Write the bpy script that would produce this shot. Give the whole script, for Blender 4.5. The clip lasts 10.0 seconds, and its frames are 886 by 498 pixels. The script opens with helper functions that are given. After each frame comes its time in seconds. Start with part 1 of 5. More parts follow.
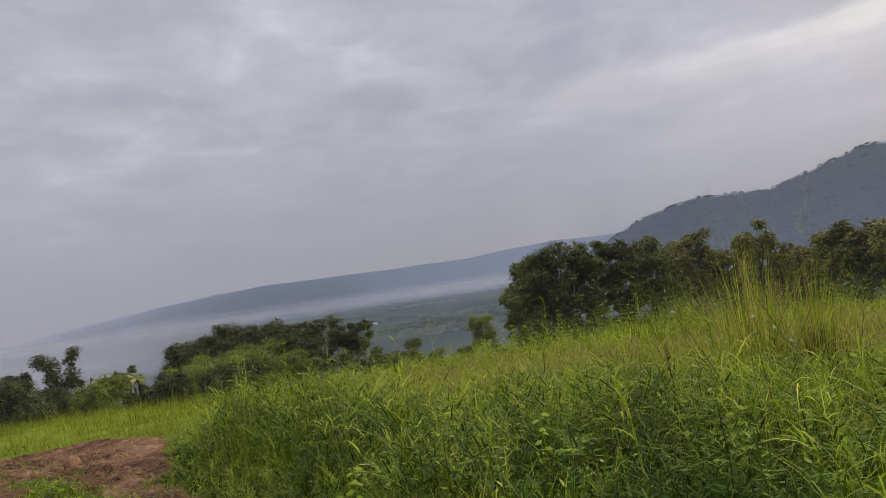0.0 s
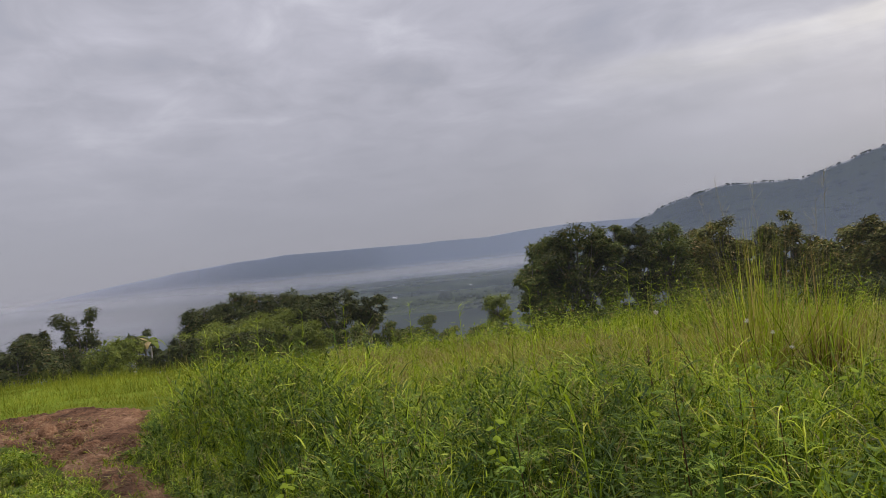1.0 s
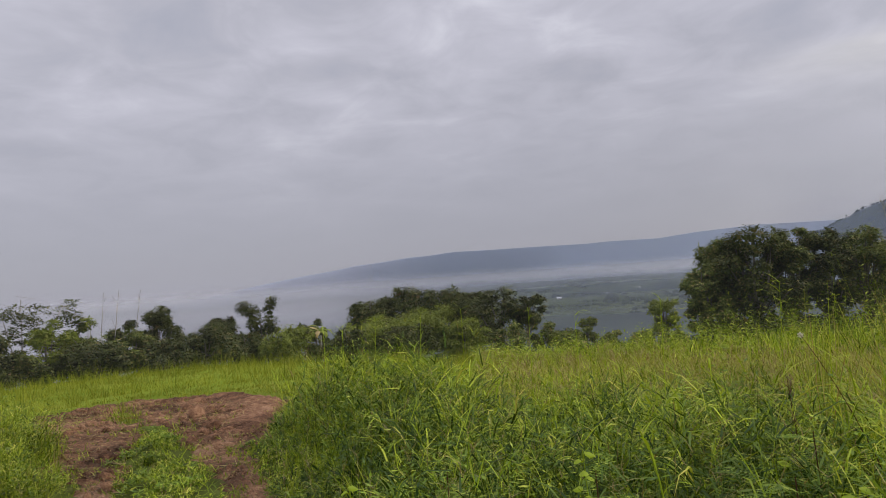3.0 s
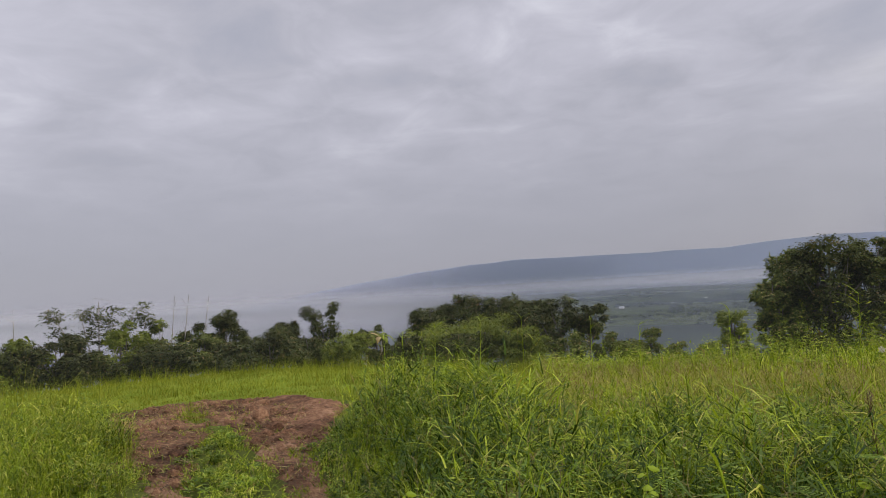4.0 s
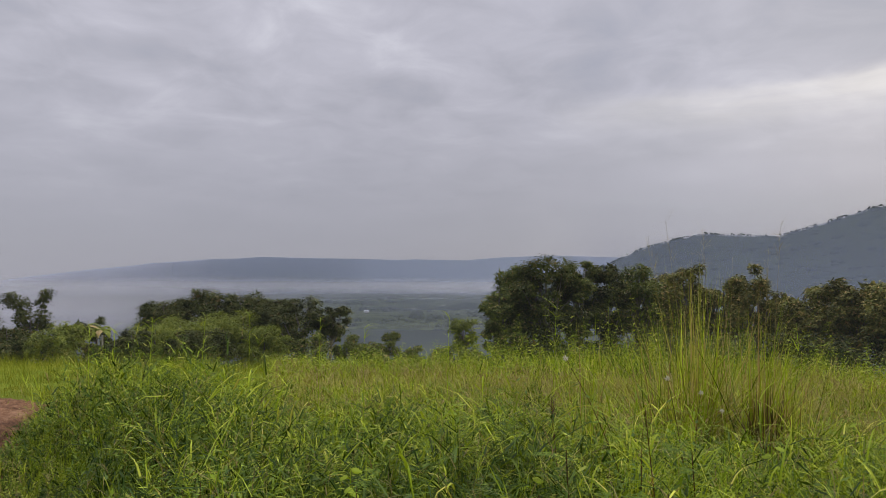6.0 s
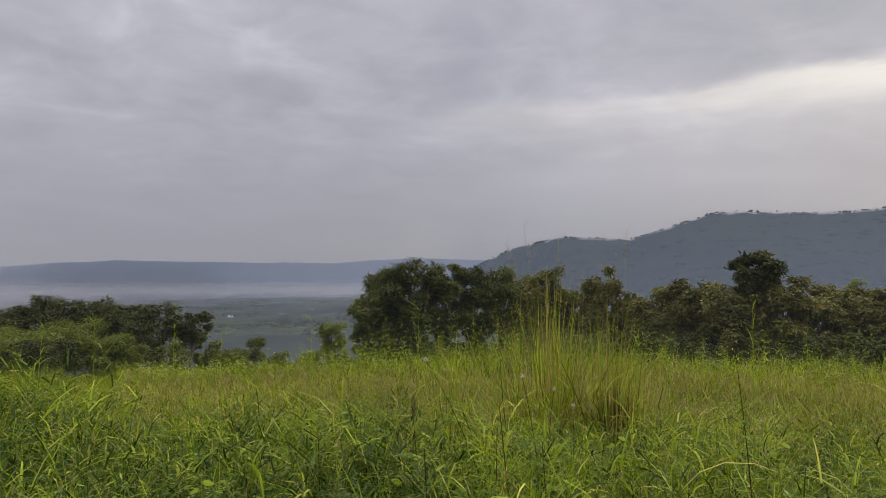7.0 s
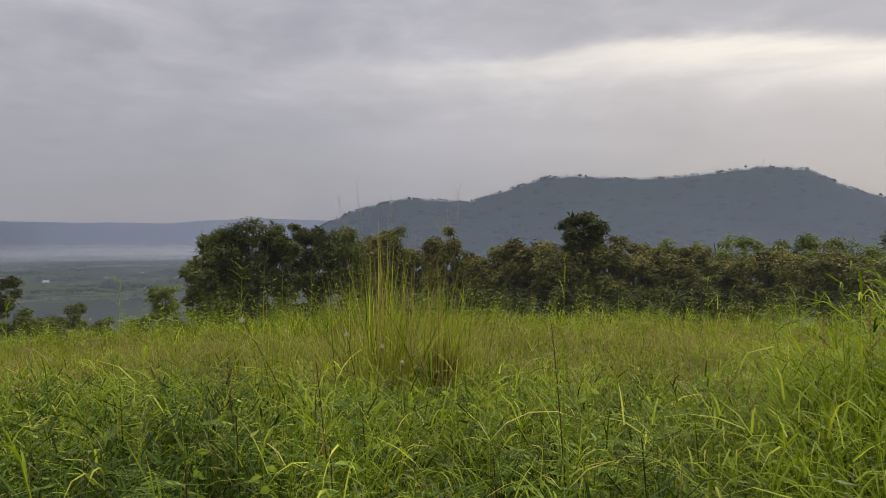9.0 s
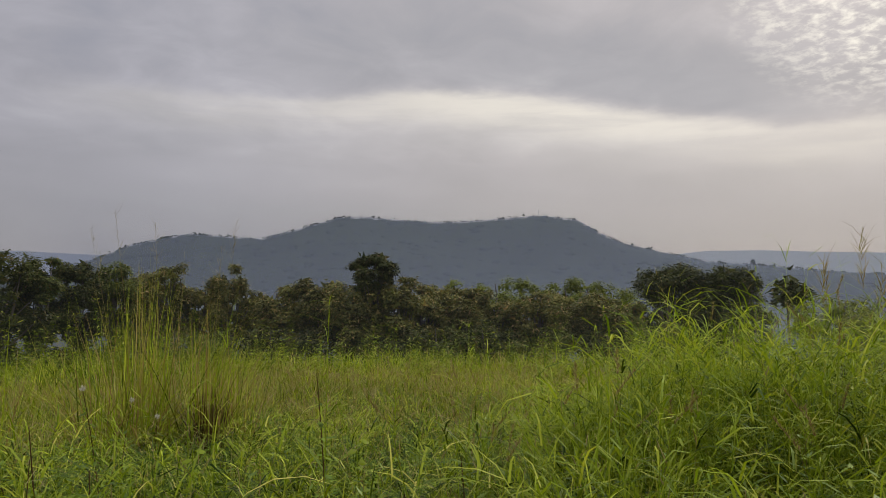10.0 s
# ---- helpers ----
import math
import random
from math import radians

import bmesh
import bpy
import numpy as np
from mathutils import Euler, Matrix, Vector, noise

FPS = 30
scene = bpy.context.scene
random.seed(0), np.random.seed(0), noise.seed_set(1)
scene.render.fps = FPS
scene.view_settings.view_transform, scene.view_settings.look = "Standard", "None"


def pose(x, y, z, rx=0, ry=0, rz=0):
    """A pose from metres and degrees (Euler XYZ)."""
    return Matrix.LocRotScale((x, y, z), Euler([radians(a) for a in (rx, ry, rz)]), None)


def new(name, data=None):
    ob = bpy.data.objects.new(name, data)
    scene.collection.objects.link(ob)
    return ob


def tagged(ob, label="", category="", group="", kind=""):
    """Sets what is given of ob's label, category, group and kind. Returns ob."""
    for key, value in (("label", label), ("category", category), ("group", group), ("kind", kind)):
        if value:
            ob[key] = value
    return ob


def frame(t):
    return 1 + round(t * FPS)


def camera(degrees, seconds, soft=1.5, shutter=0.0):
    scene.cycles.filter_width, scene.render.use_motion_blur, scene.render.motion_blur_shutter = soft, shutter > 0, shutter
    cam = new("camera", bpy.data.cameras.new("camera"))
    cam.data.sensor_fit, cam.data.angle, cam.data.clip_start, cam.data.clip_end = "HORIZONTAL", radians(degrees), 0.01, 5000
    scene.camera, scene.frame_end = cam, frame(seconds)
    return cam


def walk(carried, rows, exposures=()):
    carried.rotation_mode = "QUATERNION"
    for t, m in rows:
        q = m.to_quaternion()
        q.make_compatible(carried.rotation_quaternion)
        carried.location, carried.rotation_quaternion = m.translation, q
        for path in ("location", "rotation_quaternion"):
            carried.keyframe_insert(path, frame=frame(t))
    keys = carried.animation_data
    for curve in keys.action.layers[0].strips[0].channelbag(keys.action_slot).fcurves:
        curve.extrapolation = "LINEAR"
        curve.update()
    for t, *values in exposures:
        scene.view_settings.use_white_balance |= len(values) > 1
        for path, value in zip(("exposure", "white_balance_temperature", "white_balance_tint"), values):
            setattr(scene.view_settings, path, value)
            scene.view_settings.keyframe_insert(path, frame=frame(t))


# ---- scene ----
cam = camera(65.1, 10.0, soft=0.5)
EYE = 1.7
ROWS = [
    (0.0, 0.000, 0.000, 0.000, 92.669, 8.409, 0.051),
    (0.2, 0.148, 0.108, -0.003, 92.617, 5.777, -1.803),
    (0.5, 0.335, 0.278, -0.005, 92.529, 5.567, -0.634),
    (0.7, 0.419, 0.400, 0.004, 91.422, 6.894, 1.118),
    (1.0, 0.511, 0.574, 0.024, 90.964, 5.913, 1.812),
    (1.2, 0.575, 0.668, 0.026, 90.445, 3.932, -0.812),
    (1.5, 0.693, 0.778, 0.027, 91.032, 6.459, -0.504),
    (2.0, 0.920, 0.934, 0.008, 90.558, 2.549, 7.924),
    (2.2, 0.982, 1.009, -0.001, 90.179, 4.780, 11.853),
    (2.5, 1.018, 1.117, -0.007, 90.581, 6.810, 15.496),
    (2.7, 1.014, 1.168, -0.002, 91.055, 5.275, 13.836),
    (3.0, 1.004, 1.208, 0.008, 92.083, 4.288, 15.409),
    (3.2, 1.001, 1.217, 0.008, 92.884, 3.584, 18.237),
    (4.3, 0.996, 1.228, -0.002, 93.104, 3.262, 20.751),
    (4.5, 0.996, 1.237, -0.004, 93.417, 2.148, 20.301),
    (5.0, 1.033, 1.310, -0.013, 92.301, 0.540, 18.034),
    (5.3, 1.072, 1.336, -0.022, 92.487, 0.218, 11.412),
    (5.5, 1.098, 1.344, -0.025, 92.161, -0.077, 6.427),
    (5.8, 1.132, 1.355, -0.019, 92.455, -0.527, 2.350),
    (6.0, 1.151, 1.358, -0.016, 92.499, -0.109, -0.163),
    (7.3, 1.228, 1.341, -0.017, 92.748, 0.055, -12.294),
    (7.5, 1.237, 1.340, -0.018, 92.782, -0.213, -12.758),
    (7.8, 1.252, 1.348, -0.025, 93.126, -0.913, -14.263),
    (8.0, 1.264, 1.360, -0.032, 92.664, -0.720, -15.323),
    (8.3, 1.286, 1.386, -0.039, 91.637, -0.245, -16.359),
    (8.5, 1.309, 1.409, -0.044, 90.788, -0.149, -17.493),
    (8.7, 1.342, 1.436, -0.050, 90.219, 0.352, -19.414),
    (9.0, 1.413, 1.490, -0.056, 89.359, 0.541, -23.701),
    (9.2, 1.472, 1.534, -0.056, 88.598, 0.497, -28.269),
    (9.5, 1.558, 1.592, -0.054, 89.302, -0.022, -34.370),
    (9.7, 1.604, 1.610, -0.051, 91.017, -0.185, -37.035),
    (10.0, 1.659, 1.617, -0.043, 92.622, -0.285, -40.678),
]
walk(cam, [(t, pose(x, y, EYE + z, rx, ry, rz)) for t, x, y, z, rx, ry, rz in ROWS],
     exposures=[(0.0, -0.1, 6500, 10), (1.3, -0.1, 6500, 10), (2.5, 0.0, 6500, 10), (5.4, 0.0, 6500, 10), (6.5, -0.12, 6550, 10), (8.0, -0.2, 6600, 9), (8.8, -0.18, 6650, 9), (9.4, -0.02, 6750, 8), (9.6, -0.04, 6750, 9), (10.0, -0.36, 6700, 9)])

# ---------------------------------------------------------------- light
SUN_AZ, SUN_EL = 74.0, 23.0


def link(tree_, a, b):
    tree_.links.new(a, b)


class Nodes:
    """Small helper to write node trees in lines."""

    def __init__(self, tree):
        self.tree = tree
        tree.nodes.clear()

    def put(self, value, socket):
        if isinstance(value, bpy.types.NodeSocket):
            self.tree.links.new(value, socket)
        elif value is not None:
            socket.default_value = value

    def add(self, kind, out=0, **ins):
        n = self.tree.nodes.new(kind)
        for k, v in ins.items():
            self.put(v, n.inputs[int(k[1:])] if k[0] == "i" and k[1:].isdigit() else n.inputs[k.replace("_", " ")])
        return n.outputs[out]

    def math(self, op, a, b=None, c=None, clamp=False):
        n = self.tree.nodes.new("ShaderNodeMath")
        n.operation, n.use_clamp = op, clamp
        for v, s in zip((a, b, c), n.inputs):
            self.put(v, s)
        return n.outputs[0]

    def vmath(self, op, a, b=None, out=0):
        n = self.tree.nodes.new("ShaderNodeVectorMath")
        n.operation = op
        self.put(a, n.inputs[0])
        self.put(b, n.inputs[1])
        return n.outputs[out]

    def noise(self, vec, scale, detail=4.0, rough=0.55, distort=0.0):
        return self.add("ShaderNodeTexNoise", Vector=vec, Scale=scale, Detail=detail, Roughness=rough, Distortion=distort)

    def ramp(self, fac, stops):
        n = self.tree.nodes.new("ShaderNodeValToRGB")
        self.put(fac, n.inputs[0])
        e = n.color_ramp.elements
        while len(e) < len(stops):
            e.new(0.5)
        for el, (p, c) in zip(e, stops):
            el.position = p
            el.color = (*c, 1) if len(c) == 3 else c
        return n.outputs[0]

    def step(self, v, lo, hi, a=0.0, b=1.0):
        n = self.tree.nodes.new("ShaderNodeMapRange")
        n.interpolation_type = "SMOOTHSTEP"
        for val, s in zip((v, lo, hi, a, b), n.inputs):
            self.put(val, s)
        return n.outputs[0]

    def mix(self, fac, a, b, mode="MIX"):
        n = self.tree.nodes.new("ShaderNodeMix")
        n.data_type, n.blend_type = "RGBA", mode
        self.put(fac, n.inputs[0])
        self.put((*a, 1) if isinstance(a, tuple) and len(a) == 3 else a, n.inputs[6])
        self.put((*b, 1) if isinstance(b, tuple) and len(b) == 3 else b, n.inputs[7])
        return n.outputs[2]


def make_world():
    w = bpy.data.worlds.new("overcast_morning")
    scene.world = w
    w.use_nodes = True
    k = Nodes(w.node_tree)
    d = k.vmath("NORMALIZE", k.add("ShaderNodeTexCoord"))
    sep = w.node_tree.nodes.new("ShaderNodeSeparateXYZ")
    link(w.node_tree, d, sep.inputs[0])
    x, y, z = sep.outputs
    up = k.math("MAXIMUM", z, 0.0)
    # bearing, as 0 to 1 over the half circle round north
    turn = k.math("ADD", k.math("DIVIDE", k.math("ARCTAN2", x, y), math.pi), 0.5)

    def by_bearing(pairs):
        return k.ramp(turn, [(0.5 + a / 180.0, (v, v, v)) for a, v in pairs])

    # cloud layer seen in perspective
    low = k.math("ADD", up, 0.17)
    comb = w.node_tree.nodes.new("ShaderNodeCombineXYZ")
    link(w.node_tree, k.math("DIVIDE", x, low), comb.inputs[0])
    link(w.node_tree, k.math("DIVIDE", y, low), comb.inputs[1])
    big = k.noise(comb.outputs[0], 1.05, 4.0, 0.5, 0.5)
    fine = k.noise(comb.outputs[0], 3.6, 6.0, 0.55, 0.5)
    cl = k.math("ADD", k.math("MULTIPLY", big, 0.62), k.math("MULTIPLY", fine, 0.38))
    cl = k.math("ADD", k.math("MULTIPLY", k.math("SUBTRACT", cl, 0.5), k.step(z, 0.03, 0.30, 0.25, 1.15)), 0.5)
    cloud = k.ramp(cl, [(0.30, (0.420, 0.432, 0.515)), (0.43, (0.500, 0.500, 0.575)), (0.54, (0.590, 0.586, 0.672)), (0.70, (0.80, 0.80, 0.885))])
    az, el = radians(SUN_AZ), radians(SUN_EL)
    sd = (math.sin(az) * math.cos(el), math.cos(az) * math.cos(el), math.sin(el))
    near_sun = k.vmath("DOT_PRODUCT", d, sd, 1)
    # darker, bluer air towards the horizon, more so away from the sun
    low_air = k.mix(k.step(near_sun, 0.1, 0.9), (0.352, 0.353, 0.412), (0.430, 0.415, 0.440))
    col = k.mix(k.step(z, 0.0, 0.34, 0.85, 0.0), cloud, low_air)
    # warmer side where the sun stands behind the cloud
    col = k.mix(k.step(near_sun, 0.55, 0.97), col, k.mix(1.0, col, (1.16, 1.11, 1.02), "MULTIPLY"))
    # a break in the cloud under a darker shelf, whose lower edge arches and sinks towards the sun
    edge = by_bearing([(-90, 0.25), (14, 0.245), (30, 0.250), (38, 0.268), (45, 0.261), (51, 0.245), (59, 0.220), (67, 0.199), (80, 0.196)])
    lit = by_bearing([(8, 0.0), (16, 0.16), (27, 0.30), (36, 0.55), (42, 0.88), (55, 0.95), (62, 0.62), (70, 0.50), (90, 0.1)])
    shelf = by_bearing([(14, 0.0), (30, 0.40), (44, 0.62), (64, 0.80), (72, 0.35), (88, 0.0)])
    wob = k.math("MULTIPLY", k.math("SUBTRACT", k.noise(comb.outputs[0], 2.4, 5.0, 0.6), 0.5), 0.035)
    e = k.math("ADD", k.math("SUBTRACT", z, edge), wob)
    streak = k.step(k.noise(k.vmath("MULTIPLY", d, (2.0, 2.0, 22.0)), 2.2, 5.0, 0.6, 0.4), 0.25, 0.62, 0.35, 1.0)
    glow = k.math("MULTIPLY", k.math("MULTIPLY", k.step(e, -0.115, -0.012), k.step(e, 0.016, -0.006)), k.math("MULTIPLY", lit, 0.45))
    col = k.mix(glow, col, (0.86, 0.83, 0.79))
    dark = k.math("MULTIPLY", k.math("MULTIPLY", k.step(e, -0.006, 0.022), k.step(e, 0.15, 0.05)), shelf)
    col = k.mix(dark, col, k.mix(fine, (0.37, 0.378, 0.43), (0.47, 0.475, 0.52)))
    bright = k.math("MULTIPLY", k.math("MULTIPLY", k.step(e, -0.060, -0.014), k.step(e, 0.010, -0.008)), k.math("MULTIPLY", lit, streak))
    col = k.mix(k.math("MULTIPLY", bright, 0.9), col, (1.02, 0.965, 0.885))
    # dappled light where the sun nearly shows
    dap = k.math("MULTIPLY", k.step(near_sun, 0.978, 0.998), k.step(k.noise(comb.outputs[0], 20.0, 4.0, 0.6, 0.2), 0.40, 0.72))
    col = k.mix(dap, col, (1.12, 1.08, 1.0))
    # a little brighter on the side of the break than to the north
    side = by_bearing([(-40, 1.0), (-8, 0.95), (4, 0.93), (20, 1.04), (45, 1.08), (80, 1.12)])
    col = k.mix(1.0, col, side, "MULTIPLY")
    # overcast sky brightens towards the zenith
    gain = k.step(z, 0.42, 0.85, 1.0, 3.2)
    col = k.mix(1.0, col, k.add("ShaderNodeCombineColor", i0=gain, i1=gain, i2=gain), "MULTIPLY")
    sky = w.node_tree.nodes.new("ShaderNodeTexSky")
    sky.sky_type, sky.sun_disc = "NISHITA", False
    sky.sun_elevation, sky.sun_rotation = radians(SUN_EL), radians(SUN_AZ)
    clear = k.mix(1.0, sky.outputs[0], (0.08, 0.08, 0.08), "MULTIPLY")
    total = k.mix(0.94, clear, col)
    k.add("ShaderNodeBackground", Color=total, Strength=1.0)
    out = w.node_tree.nodes.new("ShaderNodeOutputWorld")
    link(w.node_tree, w.node_tree.nodes["Background"].outputs[0], out.inputs[0])


make_world()
sun = new("sun", bpy.data.lights.new("sun", "SUN"))
sun.data.energy, sun.data.angle, sun.data.color = 2.0, radians(14), (1.0, 0.95, 0.87)
sun.rotation_euler = (radians(90 - SUN_EL), 0, radians(180 - SUN_AZ))


# ---------------------------------------------------------------- materials
def material(name):
    m = bpy.data.materials.new(name)
    m.use_nodes = True
    return m, Nodes(m.node_tree)


def finish(m, k, shader, bump=None):
    out = m.node_tree.nodes.new("ShaderNodeOutputMaterial")
    link(m.node_tree, shader, out.inputs[0])
    return m


def leaf_material(name, stops, patch=(0.75, 1.2), patch_scale=0.6, shine=0.35, gloss=0.03, rough=0.5):
    """Leaves and blades: colour differs from leaf to leaf and from patch to patch, light shines through them."""
    m, k = material(name)
    geo = m.node_tree.nodes.new("ShaderNodeNewGeometry")
    base = k.ramp(geo.outputs["Random Per Island"], stops)
    n = k.noise(geo.outputs["Position"], patch_scale, 3.0)
    v = k.step(n, 0.3, 0.7, patch[0], patch[1])
    base = k.mix(1.0, base, k.add("ShaderNodeCombineColor", i0=v, i1=v, i2=k.math("MULTIPLY", v, 0.95)), "MULTIPLY")
    dif = k.add("ShaderNodeBsdfDiffuse", Color=base)
    tra = k.add("ShaderNodeBsdfTranslucent", Color=k.mix(1.0, base, (1.15, 1.1, 0.6), "MULTIPLY"))
    glo = k.add("ShaderNodeBsdfGlossy", Color=(0.9, 0.92, 0.82, 1), Roughness=rough)
    fr = k.add("ShaderNodeFresnel", IOR=1.35)
    s = k.add("ShaderNodeMixShader", i0=shine, i1=dif, i2=tra)
    s = k.add("ShaderNodeMixShader", i0=k.math("MULTIPLY", fr, gloss), i1=s, i2=glo)
    return finish(m, k, s)


def rough_material(name, stops, scale, fine, bump=0.4, rough=0.9, dist=0.02):
    """Matt surfaces with large stains and fine grain."""
    m, k = material(name)
    geo = m.node_tree.nodes.new("ShaderNodeNewGeometry")
    p = geo.outputs["Position"]
    a, b = k.noise(p, scale, 5.0, 0.6), k.noise(p, fine, 6.0, 0.65)
    f = k.math("ADD", k.math("MULTIPLY", a, 0.6), k.math("MULTIPLY", b, 0.4))
    col = k.ramp(f, stops)
    bs = m.node_tree.nodes.new("ShaderNodeBsdfPrincipled")
    link(m.node_tree, col, bs.inputs["Base Color"])
    bs.inputs["Roughness"].default_value = rough
    bp = m.node_tree.nodes.new("ShaderNodeBump")
    bp.inputs["Strength"].default_value, bp.inputs["Distance"].default_value = bump, dist
    link(m.node_tree, b, bp.inputs["Height"])
    link(m.node_tree, bp.outputs[0], bs.inputs["Normal"])
    return finish(m, k, bs.outputs[0])


GRASS = leaf_material("grass_green", [(0.0, (0.024, 0.043, 0.006)), (0.3, (0.086, 0.135, 0.011)), (0.6, (0.221, 0.302, 0.017)), (0.85, (0.421, 0.497, 0.043)), (1.0, (0.562, 0.508, 0.119))], (0.58, 1.2), 0.5, shine=0.26, rough=0.42, gloss=0.02)
MEADOW = leaf_material("meadow_yellow_green", [(0.0, (0.100, 0.128, 0.012)), (0.5, (0.182, 0.212, 0.022)), (1.0, (0.285, 0.290, 0.045))], (0.72, 1.15), 0.35, shine=0.3, gloss=0.015)
# Deep green leaves, darkened further for the shaded bank face and undergrowth.
GRASS_DEEP_SHADE = leaf_material("grass_deep_shade", [(0.0, (0.019, 0.039, 0.008)), (0.5, (0.047, 0.083, 0.014)), (1.0, (0.102, 0.153, 0.025))], (0.7, 1.15), 0.7, shine=0.18, rough=0.42, gloss=0.015)
TUSSOCK = leaf_material("tussock_yellow_green", [(0.0, (0.16, 0.18, 0.025)), (0.6, (0.30, 0.31, 0.05)), (1.0, (0.42, 0.38, 0.10))], (0.8, 1.1), 1.0, shine=0.25, rough=0.42, gloss=0.02)
CROWN_DARK = leaf_material("crown_leaves_dark", [(0.0, (0.030, 0.040, 0.013)), (0.5, (0.057, 0.067, 0.019)), (0.9, (0.096, 0.099, 0.030)), (1.0, (0.169, 0.119, 0.051))], (0.6, 1.25), 0.5, shine=0.15, rough=0.42, gloss=0.02)
GRASS_PALE = leaf_material("grass_pale", [(0.0, (0.14, 0.165, 0.018)), (0.35, (0.23, 0.25, 0.032)), (0.65, (0.31, 0.285, 0.065)), (1.0, (0.39, 0.31, 0.13))], (0.75, 1.15), 0.25, shine=0.25, gloss=0.02)
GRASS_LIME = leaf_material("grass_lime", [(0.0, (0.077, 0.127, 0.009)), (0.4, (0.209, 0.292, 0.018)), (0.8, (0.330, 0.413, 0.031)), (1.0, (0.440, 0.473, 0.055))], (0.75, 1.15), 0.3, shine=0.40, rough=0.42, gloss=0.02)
STRAW = leaf_material("straw", [(0.0, (0.20, 0.13, 0.055)), (0.5, (0.33, 0.24, 0.10)), (1.0, (0.42, 0.34, 0.15))], (0.8, 1.15), 2.0, gloss=0.04)
DEAD = leaf_material("dead_thatch", [(0.0, (0.042, 0.025, 0.013)), (0.6, (0.091, 0.056, 0.028)), (1.0, (0.154, 0.105, 0.049))], (0.8, 1.15), 2.0, gloss=0.03)
SEED = leaf_material("seed_heads", [(0.0, (0.16, 0.12, 0.05)), (0.5, (0.26, 0.20, 0.085)), (1.0, (0.30, 0.27, 0.09))], (0.8, 1.15), 0.5, gloss=0.03)
YELLOW = leaf_material("withered_yellow", [(0.0, (0.36, 0.25, 0.03)), (1.0, (0.52, 0.42, 0.06))], (0.9, 1.1), 1.0, gloss=0.1)
# Wide patch range: shaded hollows among the weeds suggested by leaf colour.
WEED = leaf_material("weed_leaves", [(0.0, (0.050, 0.089, 0.010)), (0.4, (0.108, 0.172, 0.016)), (0.85, (0.215, 0.300, 0.030)), (1.0, (0.340, 0.366, 0.051))], (0.42, 1.3), 1.1, shine=0.25, rough=0.42, gloss=0.03)
WEED_PALE = leaf_material("weed_leaves_pale", [(0.0, (0.095, 0.143, 0.013)), (0.5, (0.201, 0.265, 0.023)), (1.0, (0.359, 0.388, 0.055))], (0.7, 1.2), 1.2, shine=0.35, rough=0.42, gloss=0.02)
CROWN = leaf_material("crown_leaves", [(0.0, (0.053, 0.073, 0.020)), (0.5, (0.100, 0.120, 0.029)), (0.9, (0.164, 0.177, 0.042)), (1.0, (0.338, 0.233, 0.099))], (0.6, 1.25), 0.5, shine=0.2, rough=0.42, gloss=0.02)
CROWN_BROWN = leaf_material("crown_leaves_brown", [(0.0, (0.073, 0.081, 0.024)), (0.5, (0.141, 0.143, 0.039)), (0.88, (0.216, 0.191, 0.056)), (1.0, (0.434, 0.284, 0.124))], (0.6, 1.25), 0.5, shine=0.2, rough=0.42, gloss=0.02)
CROWN_LIGHT = leaf_material("crown_leaves_light", [(0.0, (0.085, 0.110, 0.018)), (0.6, (0.150, 0.180, 0.030)), (1.0, (0.225, 0.240, 0.045))], (0.75, 1.2), 0.4, gloss=0.02)
BARK = rough_material("bark", [(0.3, (0.05, 0.04, 0.03)), (0.7, (0.17, 0.145, 0.115))], 0.8, 14.0, 0.8)
BARK_PALE = rough_material("bark_pale", [(0.3, (0.16, 0.14, 0.12)), (0.7, (0.36, 0.33, 0.29))], 0.9, 12.0, 0.6)
FOREST = leaf_material("forest_leaves", [(0.0, (0.018, 0.026, 0.012)), (0.6, (0.027, 0.037, 0.016)), (1.0, (0.036, 0.046, 0.019))], (0.85, 1.15), 0.006, shine=0.15, gloss=0.0)
FLOWER = leaf_material("white_fluff", [(0.0, (0.450, 0.413, 0.390)), (1.0, (0.562, 0.540, 0.510))], (0.95, 1.05), 1.0, gloss=0.0)
ROOF_METAL = rough_material("roof_metal", [(0.3, (0.55, 0.56, 0.58)), (0.7, (0.78, 0.78, 0.78))], 0.05, 1.0, 0.1, 0.5)
PLASTER = rough_material("plaster", [(0.3, (0.45, 0.43, 0.40)), (0.7, (0.62, 0.60, 0.56))], 0.1, 2.0, 0.1)


